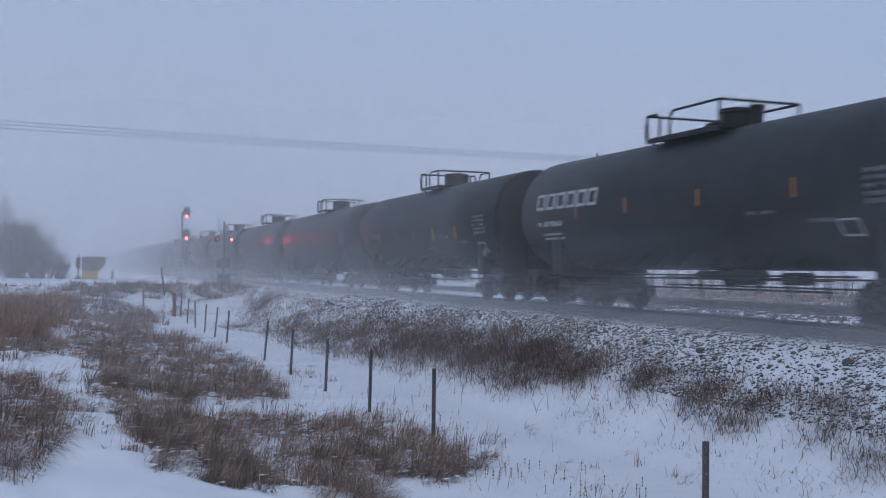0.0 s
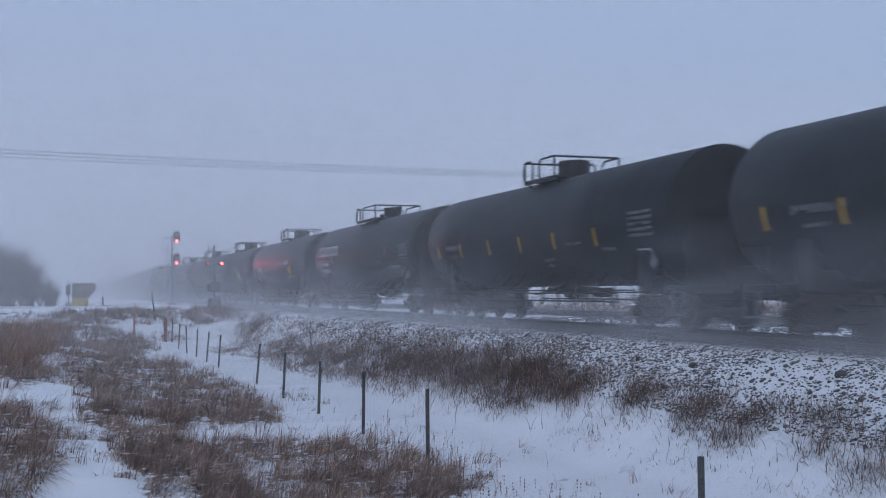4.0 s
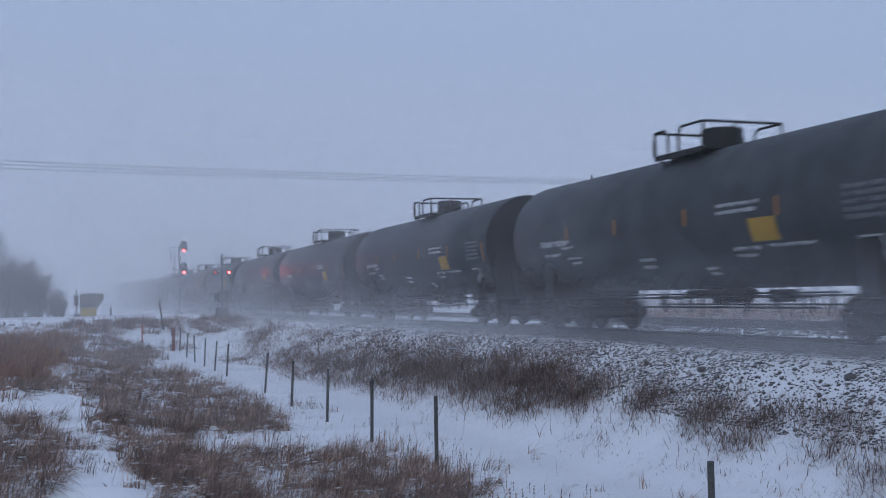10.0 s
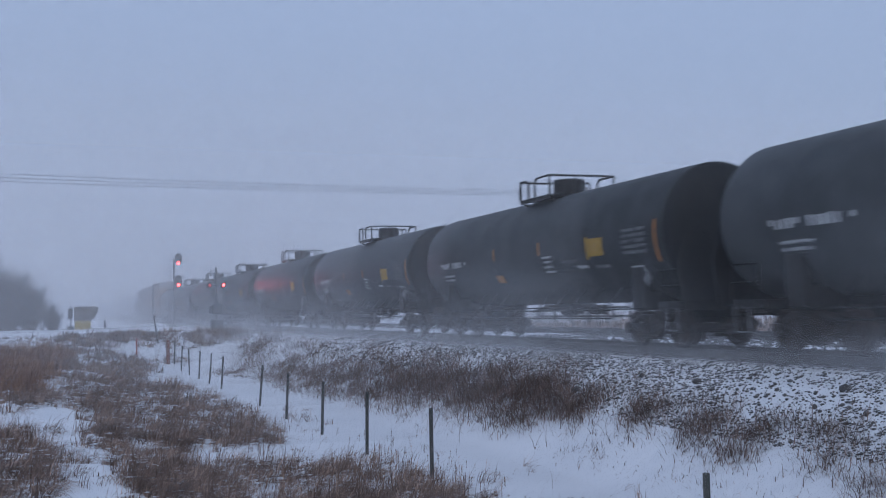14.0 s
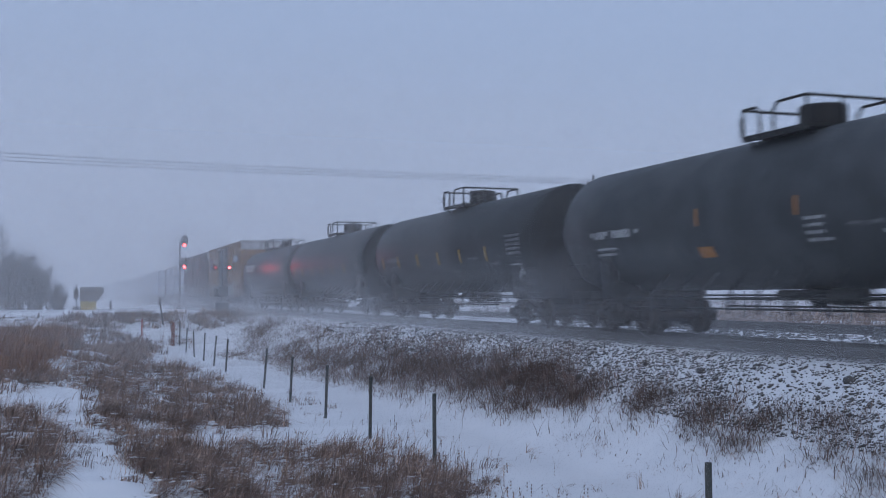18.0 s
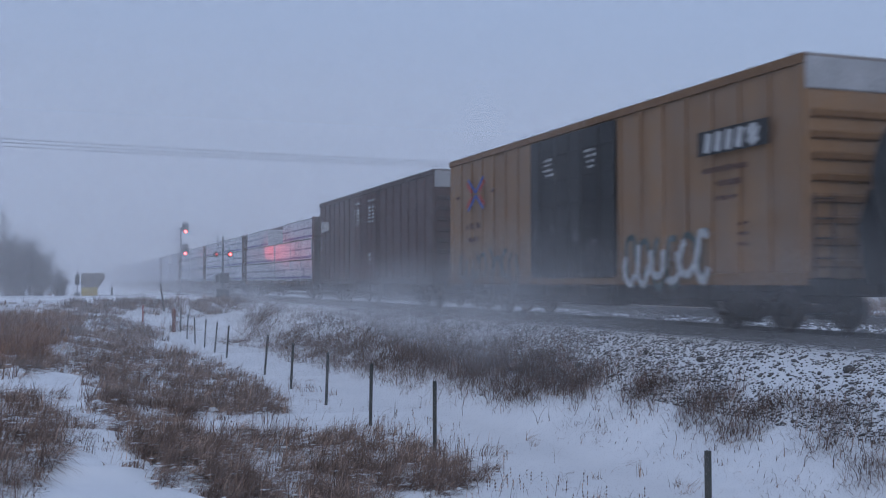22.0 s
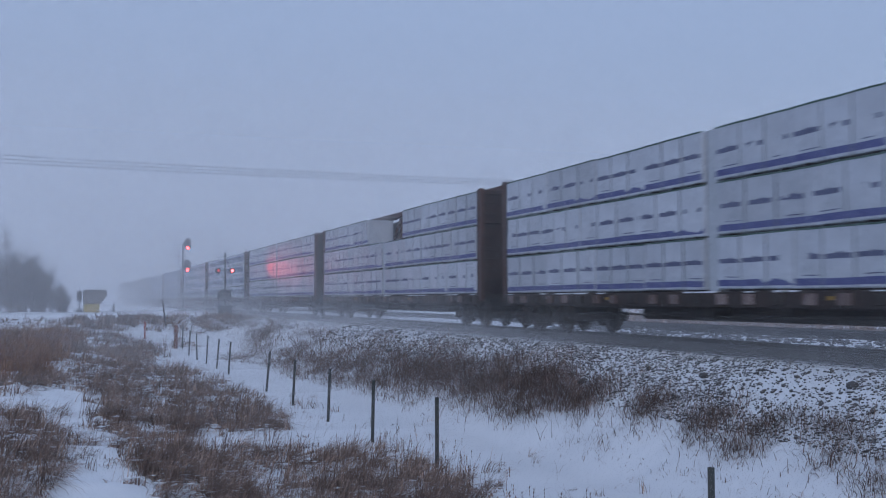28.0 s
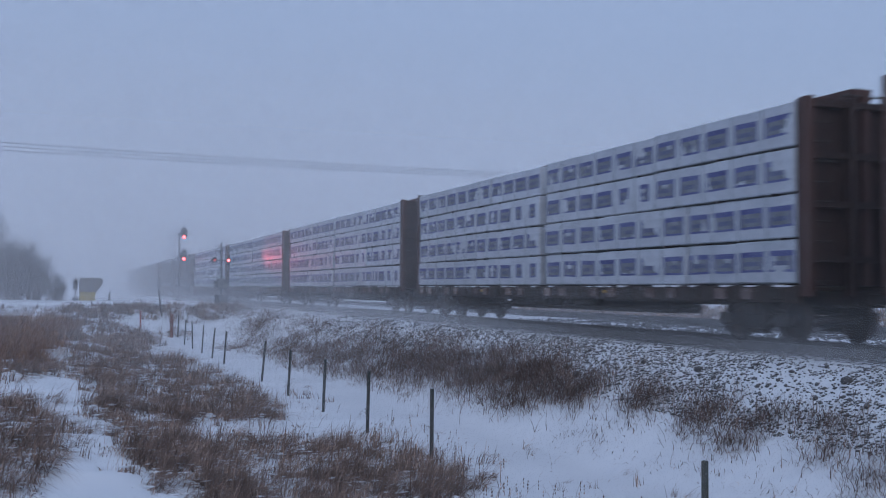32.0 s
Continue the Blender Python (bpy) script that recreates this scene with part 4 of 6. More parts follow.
def bundle(length, height, style, seed=0):
    key = (round(length, 2), round(height, 2), style, seed)
    if key not in BUNDLES:
        BUNDLES[key] = bundle_mesh(length, height, style, seed)
    return BUNDLES[key]


CB_HALF = 10.95


def centre_beam(style, gap=None, seed=0):
    """A bulkhead flatcar with a centre truss, loaded both sides. gap: (y0, y1) of missing bundles in the top tier."""
    r = random.Random(seed)
    car = empty("centre_beam_flatcar")
    L, W, deck, top = CB_HALF, 1.42, 1.12, 4.55
    bm = bmesh.new()
    box(bm, -0.35, 0.35, -L - 0.2, L + 0.2, 0.72, 1.02, 0, 0.02)
    for k in (-1, 1):
        box(bm, k * W - 0.06, k * W + 0.06, -L, L, 0.80, deck, 0, 0.01)
    box(bm, -W, W, -L, L, deck - 0.09, deck - 0.02, 0, 0.01)
    part("deck", bm, M_FLAT_DARK, car)
    for i in range(24):
        y = -L + 0.6 + i * (2 * L - 1.2) / 23
        bm = bmesh.new()
        box(bm, -W - 0.11, -W - 0.055, y - 0.17, y + 0.17, 0.86, deck - 0.05, 0, 0.012)
        box(bm, -W - 0.13, -W - 0.11, y - 0.06, y + 0.06, 0.92, deck - 0.09, 0, 0.006)
        part("tie_down", bm, M_RUST_PALE if i % 3 else M_STEEL, car, "pale rusty tie-down winch" if i % 3 else "")
        if i in (7, 16):
            bm = bmesh.new()
            box(bm, -W - 0.075, -W - 0.058, y + 0.30, y + 0.42, 0.95, 1.02)
            part("reflector_strip", bm, M_YELLOW, car, "amber reflective strip")
    bm = bmesh.new()
    for i in range(28):
        y = r.uniform(-L + 0.3, L - 0.3)
        box(bm, -W - 0.07, -W + 0.02, y - r.uniform(0.08, 0.22), y + r.uniform(0.08, 0.22), deck - 0.022, deck + r.uniform(0.0, 0.02))
    part("deck_snow", bm, M_SNOW, car, "thin line of snow along the deck edge")
    for s in (-1, 1):
        bm = bmesh.new()
        ya, yb = min(s * (L - 0.10), s * L), max(s * (L - 0.10), s * L)
        box(bm, -W, W, ya, yb, deck, top, 0, 0.01)
        part("bulkhead", bm, M_FLAT_RED, car, "rust brown ribbed end bulkhead")
        for x in (-W, -W / 3, W / 3, W - 0.14):
            bm = bmesh.new()
            box(bm, x, x + 0.14, min(s * L, s * (L + 0.24)), max(s * L, s * (L + 0.24)), deck - 0.2, top + 0.02, 0, 0.01)
            part("bulkhead_post", bm, M_FLAT_EDGE if abs(x) > 1 else M_FLAT_RED, car)
        for z in (1.6, 2.6, 3.5, top - 0.1):
            bm = bmesh.new()
            box(bm, -W + 0.15, W - 0.15, min(s * L, s * (L + 0.14)), max(s * L, s * (L + 0.14)), z - 0.05, z + 0.07)
            part("bulkhead_rib", bm, M_FLAT_RED, car)
        bm = bmesh.new()
        pipe(bm, [(-0.5, s * (L + 0.05), top), (-0.5, s * (L + 0.05), top + 0.10), (0.4, s * (L + 0.05), top + 0.10), (0.4, s * (L + 0.05), top)], 0.02)
        for i in range(9):
            tube(bm, (-W + 0.1, s * (L + 0.27), 1.2 + i * 0.36), (-W + 0.5, s * (L + 0.27), 1.2 + i * 0.36), 0.015, 6)
        part("end_ladder", bm, M_STEEL, car)
        bm = bmesh.new()
        box(bm, -1.3, 1.3, s * (L - 1.9) - 0.25, s * (L - 1.9) + 0.25, 0.78, 1.0, 0, 0.02)
        part("underframe", bm, M_STEEL, car)
        coupler(car, s * (L + 0.2), s)
        truck(car, s * (L - 1.9))
    # centre truss
    bm = bmesh.new()
    box(bm, -0.22, 0.22, -L, L, top + 0.06, top + 0.26, 0, 0.01)
    n = 12
    for i in range(n + 1):
        y = -L + 2 * L * i / n
        box(bm, -0.09, 0.09, y - 0.11, y + 0.11, deck, top + 0.1)
        if i < n:
            yb = y + 2 * L / n
            tube(bm, (0, y + 0.1, top + 0.05), (0, yb - 0.1, top - 1.2), 0.07, 6)
            tube(bm, (0, y + 0.1, deck + 0.3), (0, yb - 0.1, top - 1.2), 0.07, 6)
    part("centre_beam", bm, M_FLAT_EDGE, car, "rust brown steel centre truss")
    # brake rigging below
    bm = bmesh.new()
    tube(bm, (-0.8, -2.0, 0.78), (-0.8, -0.9, 0.78), 0.17, 10)
    box(bm, -1.0, -0.5, 0.6, 1.5, 0.55, 0.85, 0, 0.03)
    box(bm, -0.5, 0.5, -5.0, 4.5, 0.48, 0.74, 0, 0.08)
    tube(bm, (-0.9, -6.5, 0.6), (-0.9, 6.5, 0.6), 0.02, 6)
    part("brake_gear", bm, M_STEEL, car)
    # load
    tiers = 4 if style == 1 else 3
    hgt = (top - deck - 0.04) / tiers
    for k in (-1, 1):
        for half in (-1, 1):
            a, b = (0.22, L - 0.12) if half > 0 else (-L + 0.12, -0.22)
            for tier in range(tiers):
                lens = [2.45, 2.45, 2.9, 2.9] if (tier + (half > 0)) % 2 else [2.9, 2.9, 2.45, 2.45]
                if style == 1:
                    lens = [r.choice((3.6, 4.9)), 0]
                    lens[1] = (b - a) - lens[0]
                sc = (b - a) / sum(lens)
                y = a
                for ln in lens:
                    ln *= sc
                    mid = y + ln / 2
                    y += ln
                    if gap and tier == tiers - 1 and gap[0] < mid < gap[1]:
                        continue
                    o = new("lumber_bundle", bundle(ln, hgt, style, r.randint(0, 3)))
                    o.parent = car
                    j = r.uniform(-0.035, 0.02)
                    if k < 0:
                        o.matrix_basis = pose(-W + j, mid, deck + tier * hgt + 0.005 + r.uniform(0, 0.012), r.uniform(-0.22, 0.22), r.uniform(-0.6, 0.6), r.uniform(-0.5, 0.5))
                    else:
                        o.matrix_basis = pose(W + j, mid, deck + tier * hgt + 0.005, 0, 0, 180)
    if style == 0:
        bm = bmesh.new()
        box(bm, -W + 0.05, -0.2, -0.2, 0.2, deck, deck + hgt * (2 if gap else 3), 0, 0.01)
        part("load_spacer", bm, M_WRAP_SHADE, car, "grey wrapped spacer stack")
    lab = "rust brown centre-beam flatcar loaded with white wrapped lumber"
    return tagged(car, "centre-beam flatcar with wrapped lumber, top tier partly empty" if gap else lab, "flatcar", "cars of the moving freight train")


# ---------------------------------------------------------------- the train: middles at t = 16 s along the track
TRAIN = []


def put_car(car, y):
    car.matrix_basis = pose(TRACK, y, 0)
    TRAIN.append((car, y))
    return car


tank_kinds = {-8: 1, -3: 1, 11: 1, -7: 2, -6: 2, -5: 2, -4: 2, -9: 2, 10: 2, 9: 2, 4: 3, 5: 3, 6: 3, 7: 3, 8: 3}
tank_first = {}
for k in range(-9, 12):
    kd = tank_kinds.get(k, 0)
    y = -94.4 + 17.97 * k - (0.42 if k == -3 else 0.7 if k == 11 else 0)
    if kd not in tank_first:
        tank_first[kd] = put_car(tank_car(kd), y)
    else:
        put_car(copy_thing(tank_first[kd], pose(TRACK, y, 0)), y)
put_car(boxcar(True), 121.8)
put_car(boxcar(False), 141.9)
flat_first = {}
for i in range(9):
    y = 153.1 + CB_HALF + 24.19 * i
    style, gap = (1 if 5 <= i else 0), {0: (-3.5, 2.0), 3: (-3.5, 2.0)}.get(i)
    key = (style, gap, i % 2 if style else 0)
    if key not in flat_first:
        flat_first[key] = put_car(centre_beam(style, gap, i), y)
    else:
        put_car(copy_thing(flat_first[key], pose(TRACK, y, 0)), y)


def covered_hopper():
    car = empty("covered_hopper")
    L, W = 8.6, 1.5
    bm = bmesh.new()
    pr = [(-L, 2.6), (-L, 4.2), (-L + 0.3, 4.6), (L - 0.3, 4.6), (L, 4.2), (L, 2.6), (L - 2.2, 1.2), (-L + 2.2, 1.2)]
    a = [bm.verts.new((-W, y, z)) for y, z in pr]
    b = [bm.verts.new((W, y, z)) for y, z in pr]
    bm.faces.new(a)
    bm.faces.new(list(reversed(b)))
    for i in range(len(pr)):
        j = (i + 1) % len(pr)
        bm.faces.new((a[j], a[i], b[i], b[j]))
    bmesh.ops.recalc_face_normals(bm, faces=bm.faces)
    part("body", bm, M_HOPPER, car, "grey painted hopper body")
    for i in range(12):
        y = -L + 1.0 + i * (2 * L - 2) / 11
        bm = bmesh.new()
        box(bm, -W - 0.07, -W, y - 0.06, y + 0.06, 1.9, 4.3)
        part("side_post", bm, M_HOPPER, car)
    bm = bmesh.new()
    box(bm, -0.6, 0.6, -L + 0.5, L - 0.5, 4.6, 4.75, 0, 0.04)
    part("roof_walk", bm, M_ROOF, car)
    for s in (-1, 1):
        bm = bmesh.new()
        box(bm, -0.4, 0.4, min(s * (L - 3), s * (L + 0.6)), max(s * (L - 3), s * (L + 0.6)), 0.75, 1.1, 0, 0.02)
        box(bm, -1.4, 1.4, min(s * L, s * (L + 0.15)), max(s * L, s * (L + 0.15)), 0.8, 1.15, 0, 0.02)
        part("end_sill", bm, M_STEEL, car)
        bm = bmesh.new()
        for x in (-1.35, 1.35):
            tube(bm, (x, s * (L + 0.05), 1.1), (x, s * (L - 0.05), 4.3), 0.04, 6)
        part("end_post", bm, M_STEEL, car)
        coupler(car, s * (L + 0.4), s)
        truck(car, s * (L - 2.0))
    for y in (-3.6, 0, 3.6):
        bm = bmesh.new()
        tube(bm, (0, y, 1.3), (0, y, 0.5), 1.25, 4, 0, 0.3)
        part("hopper_gate", bm, M_HOPPER, car)
    return tagged(car, "grey covered hopper car fading into the snow haze", "hopper car", "cars of the moving freight train")


M_HOPPER = mat("hopper_grey_paint", (0.13, 0.135, 0.14), 0.6, (0.09, 0.09, 0.09), 1.0, 30, 0.08, dust=(0.2, 0.2, 0.2), dust_amount=0.3, streak=True)
hop = put_car(covered_hopper(), 381.0)
for i in range(1, 6):
    put_car(copy_thing(hop, pose(TRACK, 381.0 + 18.9 * i, 0)), 381.0 + 18.9 * i)

# ---------------------------------------------------------------- fence and markers
def t_post(height=1.75):
    bm = bmesh.new()
    box(bm, -0.035, 0.035, -0.006, 0.006, -0.5, height)
    box(bm, -0.008, 0.008, 0.006, 0.04, -0.5, height)
    for i in range(12):
        box(bm, -0.012, 0.012, -0.014, -0.006, 0.1 + i * 0.1, 0.13 + i * 0.1)
    return tagged(link("fence_post", bm, M_POST), "dark steel T-post standing in the snow", "fence post", "posts of the fence")


post0 = t_post(1.32)
FENCE = [(9.24, 0), (17.66, 0), (21.83, 1), (25.9, 2), (30.28, 3), (34.56, 5), (43.2, 4), (46.8, 5), (50.4, 3), (54.2, -2), (58.0, 3), (61.5, 2)]
for i, (y, lean) in enumerate(FENCE):
    m = pose(6.15, y, float(ground_z(6.15, y)), lean * 0.4, lean * 1.0, -19)
    if i == 0:
        post0.matrix_basis = m
    else:
        copy_thing(post0, m)
def stake(name, x, y, height, r, material, lean, label):
    bm = bmesh.new()
    tube(bm, (0, 0, -0.4), (0, 0, height), r, 8)
    tube(bm, (0, 0, height), (0, 0, height + 0.03), r, 8, 0, r * 0.5)
    ob = tagged(link(name, bm, material), label, "marker post")
    ob.matrix_basis = pose(x, y, float(ground_z(x, y)), 0, lean, 0)
    return ob


stake("marker_post", 5.82, 61.70, 1.30, 0.10, M_RUST_POST, 0, "rust red steel marker post at the fence corner")
stake("marker_post", 4.31, 64.66, 1.0, 0.045, M_RED_POST, 0, "thin red marker post in the snow")
stake("leaning_pole", 5.81, 67.96, 1.72, 0.05, M_DARK_WOOD, -8, "dark leaning wooden pole above the snow")


# ---------------------------------------------------------------- signals
def signal_head(parent, x, y, z):
    """An oval black target with a hood over one red lens, facing -y."""
    bm = bmesh.new()
    n = 20
    ring = []
    for yy in (0.0, 0.05):
        r_ = []
        for i in range(n):
            a = 2 * math.pi * i / n
            r_.append(bm.verts.new((x + 0.36 * math.cos(a), y - yy, z + 0.22 + 0.36 * math.sin(a) + (0.42 if math.sin(a) > 0 else -0.02))))
        ring.append(r_)
    bm.faces.new(ring[0])
    bm.faces.new(list(reversed(ring[1])))
    for i in range(n):
        bm.faces.new((ring[0][i], ring[0][(i + 1) % n], ring[1][(i + 1) % n], ring[1][i]))
    bmesh.ops.recalc_face_normals(bm, faces=bm.faces)
    box(bm, x - 0.2, x + 0.2, y + 0.0, y + 0.35, z - 0.1, z + 0.8, 0, 0.04)
    head = part("signal_head", bm, M_SIGNAL_BLACK, parent, "black oval signal target")
    for i, dz in enumerate((0.0, 0.34, 0.68)):
        bm = bmesh.new()
        for k in range(9):
            a0, a1 = math.pi * (k / 9), math.pi * ((k + 1) / 9)
            p = [(x + 0.13 * math.cos(a), y - d, z + dz + 0.13 * math.sin(a)) for a in (a0, a1) for d in (0.05, 0.30)]
            vs = [bm.verts.new(q) for q in (p[0], p[1], p[3], p[2])]
            bm.faces.new(vs)
        bmesh.ops.solidify(bm, geom=list(bm.faces), thickness=0.01)
        part("hood", bm, M_SIGNAL_BLACK, head)
    bm = bmesh.new()
    bmesh.ops.create_uvsphere(bm, u_segments=16, v_segments=8, radius=0.15)
    for v in bm.verts:
        v.co = Vector((x + v.co.x, y - 0.06 + v.co.y * 0.3, z + v.co.z))
    part("lens", bm, M_RED_LIGHT, head, "lit red signal lens", smooth=True)
    return head


def block_signal(x, y, top, lit=True):
    s = empty("block_signal")
    bm = bmesh.new()
    g = float(ground_z(x, y))
    tube(bm, (x, y, g - 0.3), (x, y, top), 0.09, 12)
    box(bm, x - 0.35, x + 0.35, y - 0.35, y + 0.35, g - 0.3, g + 0.25, 0, 0.03)
    part("mast", bm, M_SIGNAL_GREY, s)
    bm = bmesh.new()
    for dx in (-0.85, -0.45):
        tube(bm, (x + dx, y + 0.25, top - 1.9 if dx < -0.5 else g), (x + dx, y + 0.25, top - 0.1 if dx < -0.5 else top - 0.4), 0.03, 6)
    for i in range(16):
        z = g + 0.3 + i * 0.38
        if z < top - 0.3:
            tube(bm, (x - 0.45, y + 0.25, z), (x - 0.05, y + 0.25, z), 0.018, 6)
    part("ladder", bm, M_SIGNAL_GREY, s)
    bm = bmesh.new()
    for z in (top - 0.1, top - 1.25, top - 2.35):
        tube(bm, (x - 0.88, y + 0.25, z), (x + 0.30, y + 0.25, z), 0.03, 6)
        box(bm, x - 0.9, x + 0.3, y + 0.1, y + 0.5, z - 0.06, z - 0.02)
    part("platform", bm, M_SIGNAL_GREY, s)
    for z in (top - 0.45, top - 2.67):
        if lit:
            signal_head(s, x + 0.42, y - 0.25, z)
        else:
            bm = bmesh.new()
            box(bm, x - 0.36, x + 0.36, y - 0.3, y + 0.1, z - 0.2, z + 0.85, 0, 0.15)
            part("signal_head", bm, M_SIGNAL_BLACK, s)
    return tagged(s, "tall two-headed railway signal showing red" if lit else "distant two-headed railway signal seen from behind", "railway signal")


block_signal(10.95, 109.4, 6.6)
block_signal(11.1, 233.7, 6.6, False)


def crossing_signal(x, y, height, light):
    s = empty("crossing_signal")
    g = float(ground_z(x, y))
    bm = bmesh.new()
    tube(bm, (x, y, g - 0.2), (x, y, g + height), 0.075, 12)
    tube(bm, (x, y, g + height), (x, y, g + height + 0.08), 0.09, 12)
    part("mast", bm, M_SIGNAL_GREY, s)
    bm = bmesh.new()
    box(bm, x - 0.45, x + 0.45, y - 0.4, y + 0.4, g - 0.2, g + 0.75, 0, 0.06)
    part("base", bm, M_SIGNAL_GREY, s)
    bm = bmesh.new()
    box(bm, x - 0.32, x + 0.42, y - 0.25, y + 0.35, g + 1.15, g + 1.9, 0, 0.05)
    box(bm, x - 0.55, x - 0.32, y - 0.1, y + 0.1, g + 1.2, g + 1.75, 0, 0.03)
    part("gate_mechanism", bm, M_SIGNAL_GREY, s)
    bm = bmesh.new()
    tube(bm, (x - 0.6, y, g + 3.25), (x + 0.6, y, g + 3.25), 0.04, 8)
    part("crossarm", bm, M_SIGNAL_GREY, s)
    bm = bmesh.new()
    for z in (height - 0.2, height - 0.55):
        tube(bm, (x - 0.42, y, g + z), (x, y, g + z), 0.025, 6)
    tube(bm, (x - 0.42, y, g + height - 0.6), (x - 0.42, y, g + height + 0.25), 0.025, 6)
    part("bracket", bm, M_SIGNAL_GREY, s)
    for dx in (-0.5, 0.5):
        bm = bmesh.new()
        lathe(bm, [(-0.05, 0.0), (-0.05, 0.20), (0.0, 0.21), (0.02, 0.0)], 18, "y")
        tube(bm, (0, -0.05, 0.02), (0, -0.32, 0.06), 0.16, 14, 0, 0.15)
        bmesh.ops.translate(bm, verts=bm.verts, vec=(x + dx, y + 0.1, g + 3.25))
        lamp = part("flasher", bm, M_SIGNAL_BLACK, s)
        bm = bmesh.new()
        bmesh.ops.create_uvsphere(bm, u_segments=14, v_segments=8, radius=0.10)
        for v in bm.verts:
            v.co = Vector((x + dx + v.co.x, y - 0.24 + v.co.y * 0.3, g + 3.25 + v.co.z))
        part("lens", bm, M_RED_LIGHT if (light and dx > 0) else M_RED_DIM, lamp, "red flasher lens")
    return tagged(s, "level crossing mast with flashing red lamps and gate box", "crossing signal")


M_RED_DIM = glow("red_flasher_lens_dim", (0.6, 0.05, 0.05), 0.8)
crossing_signal(10.85, 78.3, 4.5, True)


def roadside_box(x, y):
    s = empty("relay_post")
    g = float(ground_z(x, y))
    bm = bmesh.new()
    tube(bm, (x, y, g - 0.2), (x, y, g + 2.3), 0.05, 8)
    part("post", bm, M_SIGNAL_GREY, s)
    bm = bmesh.new()
    box(bm, x - 0.22, x + 0.18, y - 0.15, y + 0.15, g + 0.95, g + 1.85, 0, 0.04)
    part("cabinet", bm, M_SIGNAL_BLACK, s)
    return tagged(s, "small dark relay box on a post", "relay box")


roadside_box(0.98, 97.0)

# the crossing's lamps shine on the passing cars
fl = new("crossing_lamp", bpy.data.lights.new("crossing_lamp", "SPOT"))
fl.data.energy, fl.data.color, fl.data.spot_size, fl.data.shadow_soft_size = 650, (1.0, 0.06, 0.07), radians(28), 0.15
fl.data.spot_blend = 1.0
fl.matrix_world = look((10.6, 77.9, 3.2), (12.4, 56.0, 4.2))


# ---------------------------------------------------------------- equipment by the road
def equipment_bin(x, y):
    s = empty("equipment_bin")
    g = float(ground_z(x, y))
    bm = bmesh.new()
    vs = [(-0.95, 0.8), (-0.95, 1.95), (-0.80, 2.08), (0.95, 2.08), (1.08, 1.95), (1.08, 1.55), (0.55, 0.8)]
    a = [bm.verts.new((x + u, y - 0.7, g + w)) for u, w in vs]
    b = [bm.verts.new((x + u, y + 0.7, g + w)) for u, w in vs]
    bm.faces.new(a)
    bm.faces.new(list(reversed(b)))
    for i in range(len(vs)):
        j = (i + 1) % len(vs)
        bm.faces.new((a[j], a[i], b[i], b[j]))
    bmesh.ops.recalc_face_normals(bm, faces=bm.faces)
    bmesh.ops.bevel(bm, geom=list(bm.edges), offset=0.03, segments=1, affect="EDGES")
    part("hopper", bm, M_BIN, s)
    bm = bmesh.new()
    box(bm, x - 0.9, x + 0.45, y - 0.6, y + 0.6, g - 0.1, g + 0.82, 0, 0.04)
    part("base", bm, M_BIN_YELLOW, s, "yellow painted base")
    bm = bmesh.new()
    box(bm, x - 1.5, x - 0.95, y - 0.5, y + 0.5, g - 0.1, g + 0.35, 0, 0.06)
    part("skid", bm, M_SIGNAL_GREY, s)
    return tagged(s, "pale hopper bin on a yellow base beside the road", "storage bin")


equipment_bin(2.25, 100)
stake("road_post", 3.85, 98, 0.75, 0.09, M_DARK_WOOD, 0, "short dark post beside the crossing road")


# ---------------------------------------------------------------- overhead line
def line_pole(x, y, top):
    s = empty("utility_pole")
    bm = bmesh.new()
    tube(bm, (x, y, -2.5), (x, y, top), 0.16, 10, 0, 0.11)
    part("pole", bm, M_DARK_WOOD, s)
    bm = bmesh.new()
    box(bm, x - 0.06, x + 0.06, y - 1.1, y + 1.1, top - 0.55, top - 0.43, 0, 0.01)
    part("crossarm", bm, M_DARK_WOOD, s)
    for dy in (-0.9, 0.0, 0.9):
        bm = bmesh.new()
        tube(bm, (x, y + dy, top - 0.43), (x, y + dy, top - 0.25), 0.05, 8)
        part("insulator", bm, M_SIGNAL_GREY, s)
    return tagged(s, "weathered wooden utility pole with a crossarm", "utility pole")


line_pole(37.4, 70.7, 9.9)
line_pole(-34.0, 69.4, 10.9)
for dy, zl, zr in ((-0.2, 0.0, 0.0), (0.0, 0.24, 0.14), (0.2, 0.50, 0.26)):
    bm = bmesh.new()
    pts = []
    for i in range(25):
        f_ = i / 24
        pts.append((-34.0 + 71.4 * f_, 69.4 + 1.3 * f_ + dy, (10.75 - zl * 1.1) * (1 - f_) + (9.55 - zr) * f_ - 4 * 0.42 * f_ * (1 - f_)))
    for a, b in zip(pts[:-1], pts[1:]):
        tube(bm, a, b, 0.016, 5)
    tagged(link("overhead_wire", bm, M_WIRE), "thin dark overhead power wire", "power line", "wires of the power line")


